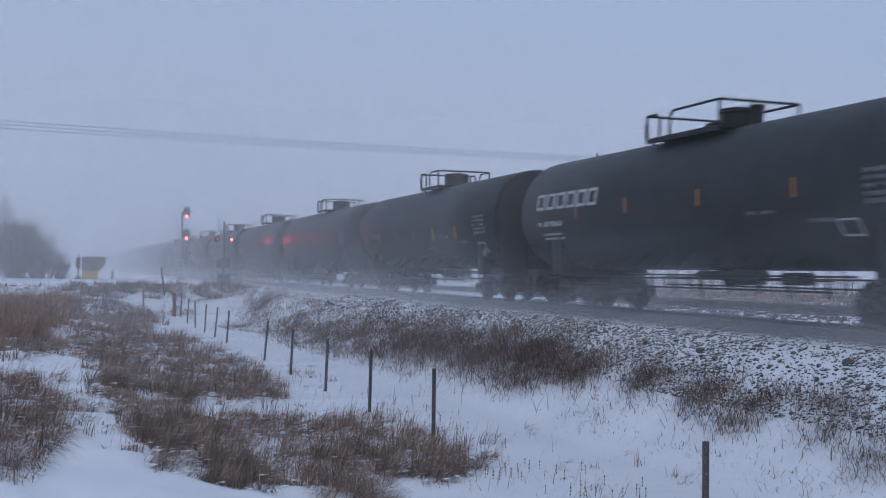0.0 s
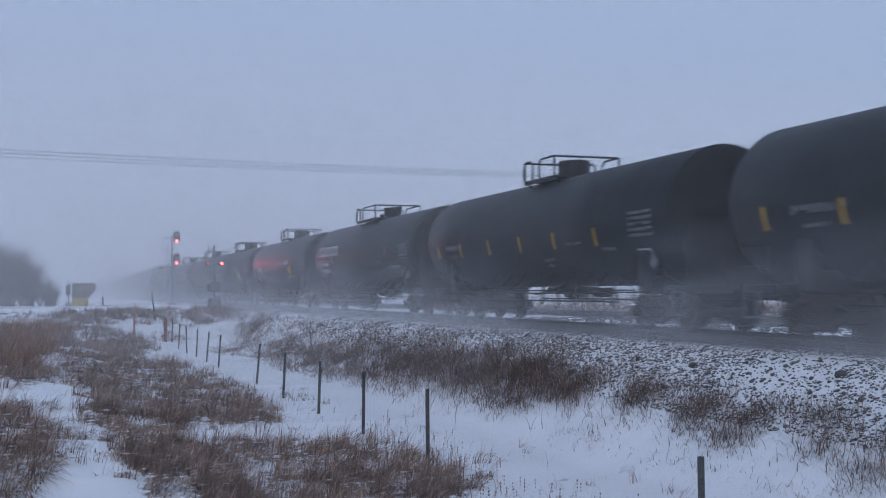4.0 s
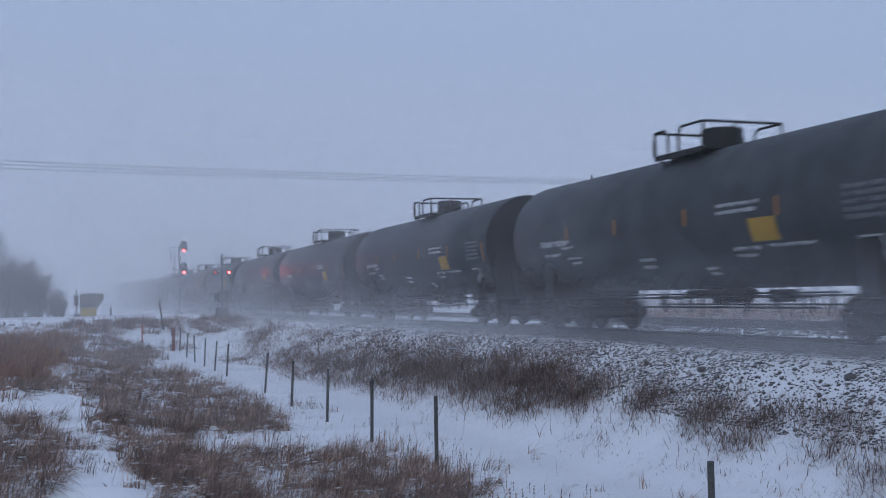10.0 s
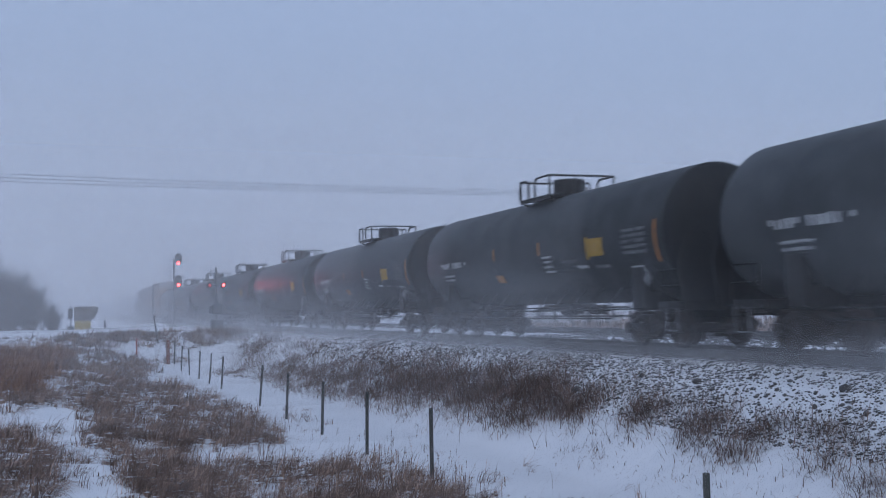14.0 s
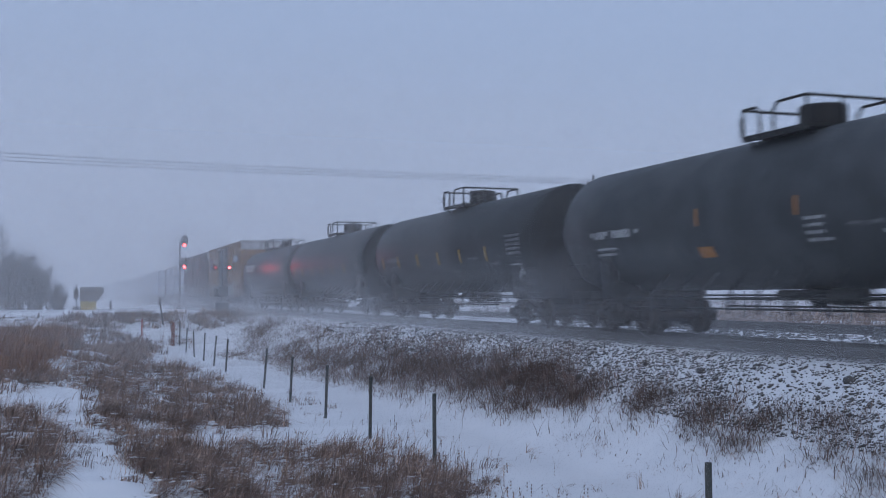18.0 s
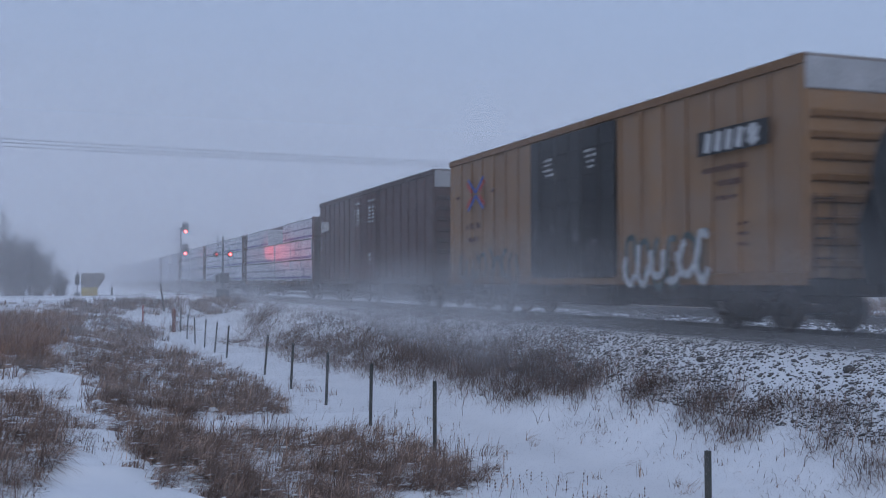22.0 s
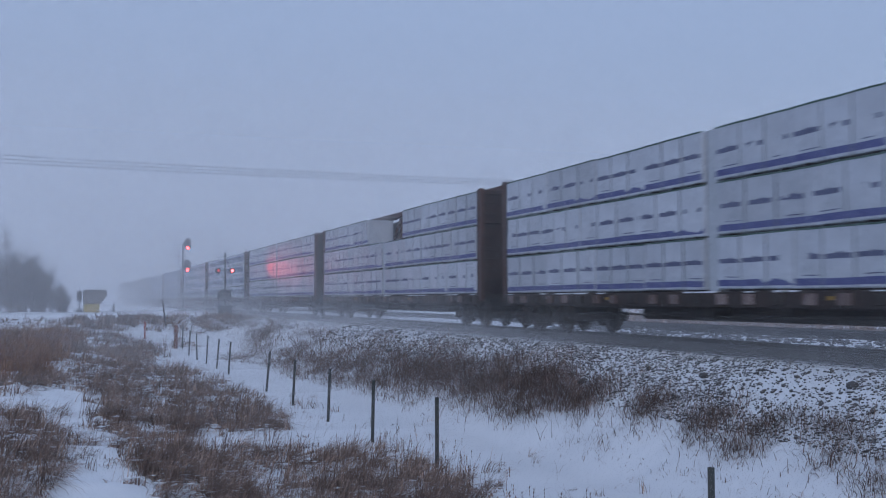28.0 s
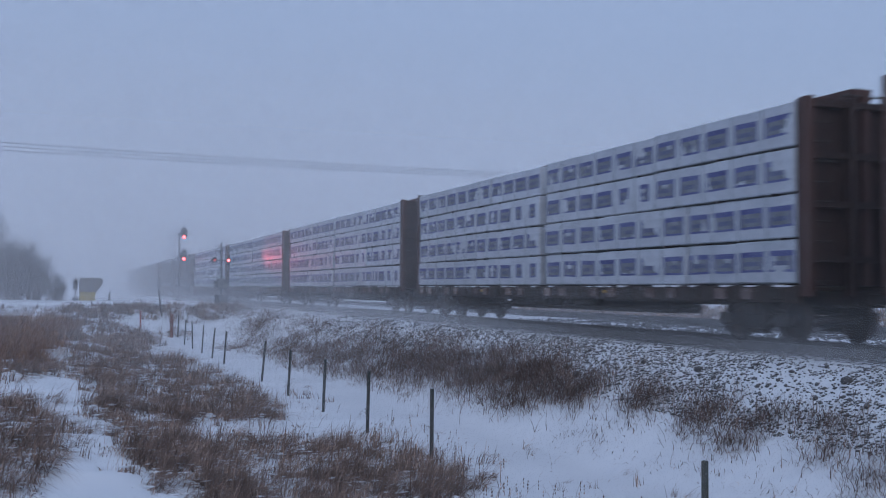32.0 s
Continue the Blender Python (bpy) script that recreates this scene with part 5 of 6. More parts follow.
# ---------------------------------------------------------------- bare trees beyond the road
def twig_mesh(name, paths, material):
    """paths: arrays (n, 4, 3) of points and (n,) widths -> thin three-sided prisms, tapering."""
    P, wd = paths
    n, k, _ = P.shape
    V = np.zeros((n, k, 3, 3), dtype=np.float32)
    ang = np.array([0, 2.094, 4.189])
    for j in range(k):
        taper = (1 - j / (k - 1)) * 0.85 + 0.15
        off = np.stack([np.cos(ang), np.sin(ang), np.zeros(3)], 1)
        V[:, j] = P[:, j, None, :] + off[None] * (wd * taper)[:, None, None]
    idx = np.arange(n * k * 3).reshape(n, k, 3)
    F = []
    for j in range(k - 1):
        for e in range(3):
            e2 = (e + 1) % 3
            F.append(np.stack([idx[:, j, e], idx[:, j, e2], idx[:, j + 1, e2], idx[:, j + 1, e]], 1))
    return arr_mesh(name, V.reshape(-1, 3), np.concatenate(F), material)


def bare_tree(x, y, height, spread, twigs, label, seed):
    r = np.random.default_rng(seed)
    g = float(ground_z(x, y))
    t = empty("bare_tree", pose(x, y, g))
    stems = 1 if height > 6 else 7
    bm = bmesh.new()
    tips = []
    for i in range(stems):
        a = r.uniform(0, 2 * math.pi)
        lean = 0.06 if stems == 1 else 0.32
        b = Vector((math.cos(a) * lean * height, math.sin(a) * lean * height, height * r.uniform(0.7, 0.9)))
        base = Vector((r.uniform(-0.3, 0.3) * spread * (stems > 1), r.uniform(-0.3, 0.3) * (stems > 1), -0.2))
        mid = base.lerp(b, 0.5) + Vector((r.uniform(-0.2, 0.2), r.uniform(-0.2, 0.2), 0))
        w = 0.10 if stems == 1 else 0.05
        tube(bm, base, mid, w, 6, 0, w * 0.7)
        tube(bm, mid, b, w * 0.7, 6, 0, w * 0.2)
        tips.append((base, mid, b))
    part("trunk", bm, M_BUSH, t)
    P, W = [], []
    for i in range(twigs):
        base, mid, b = tips[r.integers(len(tips))]
        f_ = r.uniform(0.03, 1.0)
        p0 = np.array(base.lerp(mid, f_ * 2) if f_ < 0.5 else mid.lerp(b, f_ * 2 - 1))
        a = r.uniform(0, 2 * math.pi)
        ln = spread * r.uniform(0.25, 0.8) * (1.15 - f_ * 0.7)
        up = ln * r.uniform(0.8, 2.2)
        d = np.array([math.cos(a) * ln, math.sin(a) * ln, up])
        p3 = p0 + d
        P.append([p0, p0 + d * 0.35 + r.normal(0, 0.05, 3), p0 + d * 0.7 + r.normal(0, 0.07, 3), p3])
        W.append(r.uniform(0.008, 0.02))
        for q in range(4):
            s0 = p0 + d * r.uniform(0.3, 0.9)
            d2 = d * r.uniform(0.2, 0.4) + r.normal(0, 0.16 * ln, 3)
            P.append([s0, s0 + d2 * 0.35, s0 + d2 * 0.7 + r.normal(0, 0.03, 3), s0 + d2])
            W.append(r.uniform(0.004, 0.010))
    o = new("crown", twig_mesh("crown", (np.array(P), np.array(W)), M_BUSH))
    o.parent = t
    return tagged(t, label, "tree", "bare trees beyond the road")


bare_tree(-4.75, 100.5, 8.0, 2.0, 170, "leafless young tree rising above the brush", 1)
for i, (x, y, h_, sp) in enumerate([(-7.5, 103, 5.9, 2.5), (-5.6, 104, 5.7, 2.4), (-4.4, 102, 5.5, 2.2), (-3.4, 103, 5.1, 2.1), (-2.6, 104, 4.5, 1.9), (-1.9, 103, 3.6, 1.7), (-1.1, 105, 2.5, 1.4), (-0.4, 106, 1.5, 1.1), (-9.5, 102, 5.9, 2.4), (-3.8, 107, 5.4, 2.2), (-6.4, 108, 5.8, 2.4), (-4.9, 100, 4.6, 2.2)]):
    bare_tree(x, y, h_, sp, 440, "dense leafless grey-brown brush", 10 + i)


# ---------------------------------------------------------------- dry grass
WIND = np.array([0.92, -0.25])


def blades(pts, length, width, lean, spread, r, lift=0.0, turn=None, bow=None, tall=None):
    """Curved tapering blades at pts (n, 2): 7 vertices and 5 triangles each."""
    n = len(pts)
    L = length * r.uniform(0.55, 1.25, n)
    a = r.normal(0, spread, n) if turn is None else turn + r.normal(0, 0.38, n)
    if tall is not None:
        L = L * tall
    base = math.atan2(WIND[1], WIND[0])
    dx, dy = np.cos(base + a), np.sin(base + a)
    ln = np.clip(lean * r.uniform(0.35, 1.5, n) if bow is None else bow + r.normal(0, 0.22, n), 0.02, 1.7)
    z0 = ground_z(pts[:, 0], pts[:, 1]) - 0.02 + lift
    px, py = -dy, dx
    flip = r.uniform(-1, 1, n)
    c = np.cos(flip * 1.2)
    sx, sy = px * c, py * c
    V = np.zeros((n, 7, 3), dtype=np.float32)
    for j, s in enumerate((0.0, 0.4, 0.75, 1.0)):
        th = ln * (0.35 + 0.75 * s)
        h = L * s * np.sin(th)
        z = L * s * np.cos(th)
        w = width * (1 - s * 0.75) * r.uniform(0.7, 1.3, n) if j == 0 else w0 * (1 - s * 0.75)
        if j == 0:
            w0 = w
        cx, cy, cz = pts[:, 0] + dx * h, pts[:, 1] + dy * h, z0 + z
        if j < 3:
            V[:, 2 * j] = np.stack([cx - sx * w, cy - sy * w, cz], 1)
            V[:, 2 * j + 1] = np.stack([cx + sx * w, cy + sy * w, cz + w * 0.3], 1)
        else:
            V[:, 6] = np.stack([cx, cy, cz], 1)
    b = (np.arange(n) * 7)[:, None]
    F = np.concatenate([b + np.array([[0, 1, 3]]), b + np.array([[0, 3, 2]]), b + np.array([[2, 3, 5]]), b + np.array([[2, 5, 4]]), b + np.array([[4, 5, 6]])])
    return V.reshape(-1, 3), F


def patch_points(x, y, across, along, n, r, clump=0.9, seed=0):
    """Roots in an oval that lies across the line of sight from the bank, thinned by noise into tufts."""
    u, v = r.normal(0, 0.55, n * 3), r.normal(0, 0.55, n * 3)
    keep = u * u + v * v < 1.3
    u, v = u[keep], v[keep]
    d = math.hypot(x, y)
    ex, ey = y / d, -x / d
    X = x + u * across * ex + v * along * x / d
    Y = y + u * across * ey + v * along * y / d
    nz = 0.8 * value_noise(X * 1.9 + Y * 0.12, Y * 0.5, 21 + seed % 2) + 0.9 * value_noise(X * 4.2, Y * 1.3 - X * 0.4, 31 + seed % 2)
    k = nz > r.uniform(-0.55, 0.55, len(X)) * clump + 0.12
    X, Y = X[k], Y[k]
    return np.stack([X, Y], 1)[:n]


def merge(parts_):
    vs, fs, o = [], [], 0
    for v, f in parts_:
        vs.append(v)
        fs.append(f + o)
        o += len(v)
    return np.concatenate(vs), np.concatenate(fs)


rg = np.random.default_rng(11)
# x, y, half-width across and along the view, fullness, length
NEAR = [(-0.70, 14.0, 0.60, 1.6, 0.9, 0.50), (-0.85, 17.2, 0.62, 2.0, 1.0, 0.52), (-0.95, 20.6, 0.72, 2.2, 1.0, 0.52), (-0.95, 23.6, 0.85, 1.2, 0.8, 0.45),
        (1.7, 18.7, 0.7, 1.4, 1.0, 0.45), (2.7, 19.3, 0.9, 1.3, 1.0, 0.48), (3.8, 18.9, 1.0, 1.5, 1.0, 0.48), (4.9, 18.6, 0.9, 1.4, 1.0, 0.48), (5.8, 18.0, 0.55, 1.3, 0.8, 0.45),
        (2.2, 17.2, 0.9, 1.1, 1.0, 0.48), (3.6, 16.8, 1.1, 1.3, 1.1, 0.50), (4.9, 16.6, 0.9, 1.2, 1.1, 0.50), (2.6, 15.5, 0.9, 0.9, 1.0, 0.46), (3.8, 14.9, 1.0, 1.1, 1.1, 0.48),
        (5.0, 14.8, 0.75, 1.1, 1.0, 0.46), (5.7, 16.1, 0.5, 1.2, 0.9, 0.44), (3.2, 13.6, 1.1, 0.7, 1.0, 0.45), (1.25, 16.7, 0.40, 0.8, 0.9, 0.40), (0.75, 14.9, 0.25, 0.45, 0.7, 0.32),
        (1.3, 17.8, 0.6, 1.4, 1.1, 0.46), (1.9, 16.2, 0.75, 1.2, 1.3, 0.48), (2.6, 14.4, 0.9, 1.0, 1.3, 0.48), (1.6, 19.8, 0.7, 1.0, 0.9, 0.42), (2.8, 20.4, 1.3, 0.9, 0.9, 0.44), (4.4, 20.2, 1.0, 0.9, 0.8, 0.44), (1.4, 14.4, 0.5, 0.8, 0.8, 0.42), (1.55, 15.7, 0.5, 0.9, 0.9, 0.44), (2.0, 14.2, 0.6, 0.9, 0.8, 0.42), (1.05, 18.4, 0.35, 1.3, 0.6, 0.40), (-0.25, 15.4, 0.30, 1.5, 0.6, 0.40), (-0.25, 19.0, 0.35, 2.2, 0.6, 0.42), (3.2, 21.6, 2.0, 1.2, 0.30, 0.38), (5.6, 20.6, 1.0, 1.6, 0.30, 0.40), (6.3, 16.4, 0.5, 1.4, 0.30, 0.40)]
MIDDLE = [(1.1, 21.6, 0.6, 1.4, 0.9, 0.42), (1.9, 22.3, 0.8, 1.2, 0.9, 0.42), (0.8, 23.6, 0.45, 1.0, 0.7, 0.40), (0.35, 21.0, 0.4, 2.4, 0.22, 0.34), (0.4, 17.4, 0.5, 1.8, 0.18, 0.32), (2.2, 24.2, 1.2, 1.0, 0.9, 0.45), (3.7, 24.4, 1.0, 1.0, 0.9, 0.48), (1.0, 24.6, 0.5, 1.0, 0.8, 0.42), (0.75, 26.4, 0.4, 1.6, 0.7, 0.45), (0.2, 30.0, 0.9, 2.6, 0.45, 0.42), (1.6, 31.2, 1.2, 2.2, 0.75, 0.45), (3.0, 31.8, 1.1, 2.4, 0.75, 0.48), (1.2, 36.0, 1.5, 3.6, 0.45, 0.45), (2.2, 44.5, 2.0, 4.0, 0.6, 0.55), (3.0, 62.0, 2.0, 2.8, 1.0, 0.60), (0.6, 41.0, 1.0, 3.0, 0.25, 0.45), (4.9, 38.5, 0.6, 3.0, 0.5, 0.50),
          (1.2, 25.8, 0.6, 2.0, 1.0, 0.50), (2.4, 25.6, 0.9, 2.2, 1.1, 0.52), (3.6, 26.0, 0.9, 2.2, 1.1, 0.55), (4.5, 26.8, 0.55, 2.2, 1.0, 0.55), (1.9, 28.3, 1.1, 1.7, 0.9, 0.48), (3.4, 28.8, 1.0, 1.8, 0.9, 0.50), (4.9, 29.6, 0.5, 2.2, 0.7, 0.48),
          (3.5, 36.2, 0.95, 2.4, 1.2, 0.70), (5.0, 33.6, 0.7, 2.4, 0.7, 0.45), (0.6, 31.5, 0.8, 2.4, 0.35, 0.42), (1.9, 32.6, 0.9, 2.8, 0.55, 0.45), (2.6, 41.0, 1.2, 3.0, 0.65, 0.55), (0.9, 37.0, 0.8, 2.5, 0.3, 0.45), (4.2, 42.0, 0.8, 3.0, 0.7, 0.60),
          (-1.3, 29.5, 0.9, 2.4, 0.8, 0.60), (-0.6, 31.5, 0.5, 2.2, 0.6, 0.60), (1.7, 54.5, 1.7, 4.0, 1.0, 0.60), (3.5, 57.5, 1.3, 4.0, 1.1, 0.65), (2.2, 49.5, 1.5, 3.0, 0.6, 0.55), (0.2, 51.0, 0.9, 4.0, 0.7, 0.60),
          (2.0, 69.5, 2.0, 3.0, 1.7, 0.60), (4.3, 71.5, 1.7, 2.4, 1.7, 0.60), (0.8, 65.5, 1.8, 3.0, 1.0, 0.60), (6.8, 69.5, 2.4, 3.4, 1.0, 0.50), (9.6, 70.5, 1.6, 4.0, 1.0, 0.50), (6.2, 63.0, 1.4, 2.4, 0.4, 0.45), (-2.4, 69.0, 2.6, 2.5, 0.35, 0.40)]
REDDISH = [(-1.5, 34.5, 1.0, 3.0, 1.0, 0.75), (-2.2, 41.0, 1.6, 4.0, 1.3, 0.85), (-2.7, 48.0, 2.2, 5.0, 1.4, 0.90), (-3.0, 56.5, 2.8, 5.0, 1.4, 0.90), (-1.0, 61.0, 2.0, 3.5, 1.2, 0.80), (-0.8, 45.0, 0.8, 4.0, 0.8, 0.75)]
# x, y, half-width across and along the view, blades, length, width, lean
SCATTER = [(6.6, 17.0, 2.0, 5.0, 110, 0.28, 0.004, 0.9), (7.4, 12.0, 2.2, 3.0, 130, 0.22, 0.003, 0.9), (5.6, 28.0, 1.4, 6.0, 200, 0.3, 0.006, 0.8), (8.6, 14.0, 1.6, 2.0, 200, 0.2, 0.004, 1.1), (7.9, 25.0, 1.0, 7.0, 140, 0.22, 0.005, 1.0),
           (0.4, 20.0, 0.5, 4.0, 50, 0.30, 0.005, 1.0), (3.2, 22.4, 1.8, 1.2, 160, 0.30, 0.006, 1.2), (29.0, 40.0, 7.0, 3.0, 2400, 0.45, 0.017, 0.8), (27.5, 22.0, 5.0, 2.4, 600, 0.3, 0.013, 0.8), (32.0, 30.0, 8.0, 3.0, 2400, 0.5, 0.021, 0.8), (40.0, 46.0, 14.0, 8.0, 8000, 0.6, 0.036, 0.8), (36.0, 62.0, 10.0, 8.0, 5000, 0.6, 0.036, 0.8), (18.7, 24.0, 9.0, 0.5, 500, 0.1, 0.005, 1.2)]


def meadow(name, table, material, label, rho=125.0, flat=0.74, spread=0.75):
    """Windblown tufts: each a handful of blades that bend together, thick in streaks and thin between them."""
    made = []
    for x, y, ac, al, full, ln in table:
        d = math.hypot(x, y)
        n = int(math.pi * ac * al * 1.5 * rho * full * (16 / d) ** 1.1)
        u, v = rg.uniform(-1.25, 1.25, n), rg.uniform(-1.25, 1.25, n)
        X, Y = x + u * ac * y / d + v * al * x / d, y - u * ac * x / d + v * al * y / d
        rim = 1 - (u * u + v * v) + 0.8 * value_noise(X * 1.7, Y * 1.0, 23) + 0.5 * value_noise(X * 4.5, Y * 2.5, 25)
        nz = 0.55 * value_noise(X * 2.6 + Y * 0.5, Y * 1.1 - X * 0.3, 21) + 0.45 * value_noise(X * 6.5, Y * 2.6, 22)
        k = np.clip(rim * 2.2, 0, 1) * np.clip(0.62 + 1.2 * nz, 0.10, 1) > rg.uniform(0, 1, n)
        c = np.stack([X[k], Y[k]], 1)
        m = len(c)
        if not m:
            continue
        w = 0.0072 * (d / 16) ** 0.85
        lying = rg.uniform(0, 1, m) < flat
        bow = np.where(lying, rg.uniform(1.05, 1.6, m), rg.uniform(0.25, 0.85, m))
        swing = 0.5 * value_noise(c[:, 0] * 0.7, c[:, 1] * 0.5, 24)
        turn, tall = rg.normal(0, spread, m) + swing, rg.uniform(0.55, 1.35, m)
        kk = 9
        q = np.repeat(c, kk, 0) + rg.normal(0, 0.035 + 0.0016 * d, (m * kk, 2))
        made.append(blades(q, ln * 0.86, w, 1.0, spread, rg, 0.0, np.repeat(turn, kk), np.repeat(bow, kk), np.repeat(tall, kk)))
        made.append(blades(c[::2], ln * 1.15, w * 0.8, 0.55, 0.9, rg))
    v, f = merge(made)
    return tagged(new(name, arr_mesh(name, v, f, material)), label, "grass", kind="stuff")


def grass_object(name, table, material, label, clump=0.9, spread=0.55, flat=0.6):
    made = []
    for i, (x, y, ac, al, n, ln, w, lean) in enumerate(table):
        p = patch_points(x, y, ac, al, n, rg, clump, i)
        k = 12
        c = p[: max(1, len(p) // k)]
        m = len(c)
        turn, bow, tall = rg.normal(0, spread, m), np.where(rg.uniform(0, 1, m) < flat, rg.uniform(1.05, 1.5, m), rg.uniform(0.5, 1.0, m)), rg.uniform(0.5, 1.5, m)
        size = rg.uniform(0.4, 1.3, m) * (0.05 + 0.0028 * y)
        q = np.repeat(c, k, 0) + rg.normal(0, 1, (m * k, 2)) * np.repeat(size, k)[:, None]
        made.append(blades(q, ln, w * 1.25, lean, spread, rg, 0.0, np.repeat(turn, k), np.repeat(bow, k), np.repeat(tall, k)))
        loose = p[m: m + len(p) // 5]
        made.append(blades(loose, ln * 0.9, w * 0.8, lean, spread + 0.5, rg))
    v, f = merge(made)
    return tagged(new(name, arr_mesh(name, v, f, material)), label, "grass", kind="stuff")


def snow_clumps(table, rho):
    """Small pillows of snow caught on the lying grass."""
    made = []
    for x, y, ac, al, full, ln in table:
        d = math.hypot(x, y)
        n = int(math.pi * ac * al * rho * (16 / d) ** 1.3)
        u, v = rg.uniform(-1, 1, n), rg.uniform(-1, 1, n)
        P = np.stack([x + u * ac * y / d + v * al * x / d, y - u * ac * x / d + v * al * y / d], 1)
        P = P[value_noise(P[:, 0] * 2.4, P[:, 1] * 1.4, 26) > rg.uniform(-0.6, 0.9, n)]
        m = len(P)
        O = np.array([[1, 0, 0], [-1, 0, 0], [0, 1, 0], [0, -1, 0], [0, 0, 1], [0, 0, -1]], dtype=float)
        size = rg.uniform(0.4, 1.3, (m, 1, 1)) * np.array([0.075, 0.022, 0.013]) * (0.7 + 0.3 * d / 16)
        V = O[None] * (1 + rg.normal(0, 0.2, (m, 6, 1))) * size
        V += np.stack([P[:, 0], P[:, 1], ground_z(P[:, 0], P[:, 1]) + rg.uniform(0.02, 0.13, m)], 1)[:, None, :]
        T = np.array([[0, 2, 4], [2, 1, 4], [1, 3, 4], [3, 0, 4], [2, 0, 5], [1, 2, 5], [3, 1, 5], [0, 3, 5]])
        made.append((V.reshape(-1, 3), ((np.arange(m) * 6)[:, None, None] + T[None]).reshape(-1, 3)))
    v, f = merge(made)
    return tagged(new("snow_clumps", arr_mesh("snow_clumps", v, f, M_SNOW, True)), "small clumps of snow caught in the dry grass", "snow", kind="stuff")


snow_clumps(NEAR + MIDDLE, 22.0)
meadow("dry_grass", NEAR + MIDDLE, M_GRASS, "brown windblown dry grass poking through snow")
meadow("tall_dry_grass", REDDISH, M_GRASS_RED, "reddish tall dry grass on the bank", 170.0, 0.25, 0.8)
grass_object("sparse_grass", SCATTER, M_GRASS, "sparse dry stems scattered over the snow", 1.2, 1.4, 0.5)


# seed-headed weeds along the edge of the grass
def weeds(table, name, label):
    made = []
    for i, (x, y, ac, al, n, ln) in enumerate(table):
        u, v = rg.normal(0, 0.5, n), rg.normal(0, 0.5, n)
        pts = np.stack([x + u * ac, y + v * al], 1)
        V, F = blades(pts, ln, 0.005, 0.75, 1.0, rg)
        made.append((V, F))
        tips = V.reshape(-1, 7, 3)[:, 5]
        for dz in (0.0, 0.05, 0.1):
            q = tips + np.array([0, 0, -dz])
            S = np.array([[0.014, 0, 0], [-0.014, 0, 0], [0, 0.014, 0], [0, -0.014, 0], [0, 0, 0.035], [0, 0, -0.035]]) * rg.uniform(0.35, 0.9)
            sv = (q[:, None, :] + S[None]).reshape(-1, 3)
            b = (np.arange(len(q)) * 6)[:, None]
            sf = np.concatenate([b + np.array([t]) for t in ([0, 2, 4], [2, 1, 4], [1, 3, 4], [3, 0, 4], [2, 0, 5], [1, 2, 5], [3, 1, 5], [0, 3, 5])])
            made.append((sv, sf))
    v, f = merge(made)
    return tagged(new(name, arr_mesh(name, v, f, M_GRASS)), label, "weeds", kind="stuff")


weeds([(5.4, 17.4, 1.0, 1.8, 70, 0.6), (6.2, 16.6, 0.8, 1.2, 40, 0.55), (4.0, 19.6, 2.0, 1.0, 60, 0.55), (5.6, 18.6, 0.8, 1.8, 40, 0.55), (4.9, 26.5, 0.6, 2.2, 40, 0.6), (5.0, 15.4, 1.0, 1.5, 60, 0.6), (5.9, 14.2, 0.6, 1.2, 30, 0.5), (3.6, 35.5, 0.8, 1.6, 50, 0.8), (6.6, 13.0, 0.9, 1.2, 25, 0.35), (6.6, 21.0, 0.6, 5.0, 30, 0.45), (-0.6, 29.0, 0.8, 2.0, 40, 0.6)],
      "weed_stalks", "dark seed-headed weed stalks above the snow")


# ---------------------------------------------------------------- brush on the embankment
def brush(x, y, across, along, n, height, seed):
    r = np.random.default_rng(seed)
    u, v = r.normal(0, 0.5, n * 2), r.normal(0, 0.5, n * 2)
    X, Y = x + v * along, y + u * across
    nz = 0.8 * value_noise(X * 2.4, Y * 0.55, 61 + seed) + 0.7 * value_noise(X * 6 + Y, Y * 1.7 - X, 62)
    k = nz > r.uniform(-1.0, 0.8, len(X))
    p = np.stack([X[k], Y[k]], 1)[:n]
    v1, f1 = blades(p, height, 0.004 + 0.00013 * y, 1.2, 1.9, r)
    v2, f2 = blades(p[: len(p) // 2] + r.normal(0, 0.1, (len(p) // 2, 2)), height * 0.7, 0.006 + 0.00013 * y, 1.2, 1.8, r)
    v, f = merge([(v1, f1), (v2, f2)])
    return tagged(new("brush", arr_mesh("brush", v, f, M_BRUSH)), "low brown leafless brush on the snowy embankment", "bush", "brush along the embankment", "stuff")


M_BRUSH = grass_mat("brown_brush", (0.115, 0.079, 0.066), (0.50, 0.365, 0.305))
# x, y, half-length along the track, half-width, stems, height
BRUSH_NEAR = [(10.1, 20.0, 1.5, 0.55, 1500, 0.50), (10.1, 22.4, 1.7, 0.80, 2600, 0.62), (10.1, 25.2, 1.9, 0.85, 2500, 0.64), (10.0, 28.4, 2.2, 0.85, 3000, 0.6), (9.9, 32.2, 2.6, 0.9, 3000, 0.55), (10.25, 17.4, 1.0, 0.50, 1000, 0.42), (10.2, 15.3, 1.0, 0.45, 1000, 0.42), (10.1, 14.0, 0.7, 0.45, 800, 0.40), (10.1, 12.2, 0.6, 0.42, 1000, 0.42), (10.0, 10.9, 0.6, 0.48, 950, 0.42), (10.45, 12.7, 0.6, 0.35, 420, 0.34), (10.4, 60.0, 6.0, 1.2, 2000, 0.42), (10.6, 70.0, 5.0, 1.2, 1500, 0.42)]
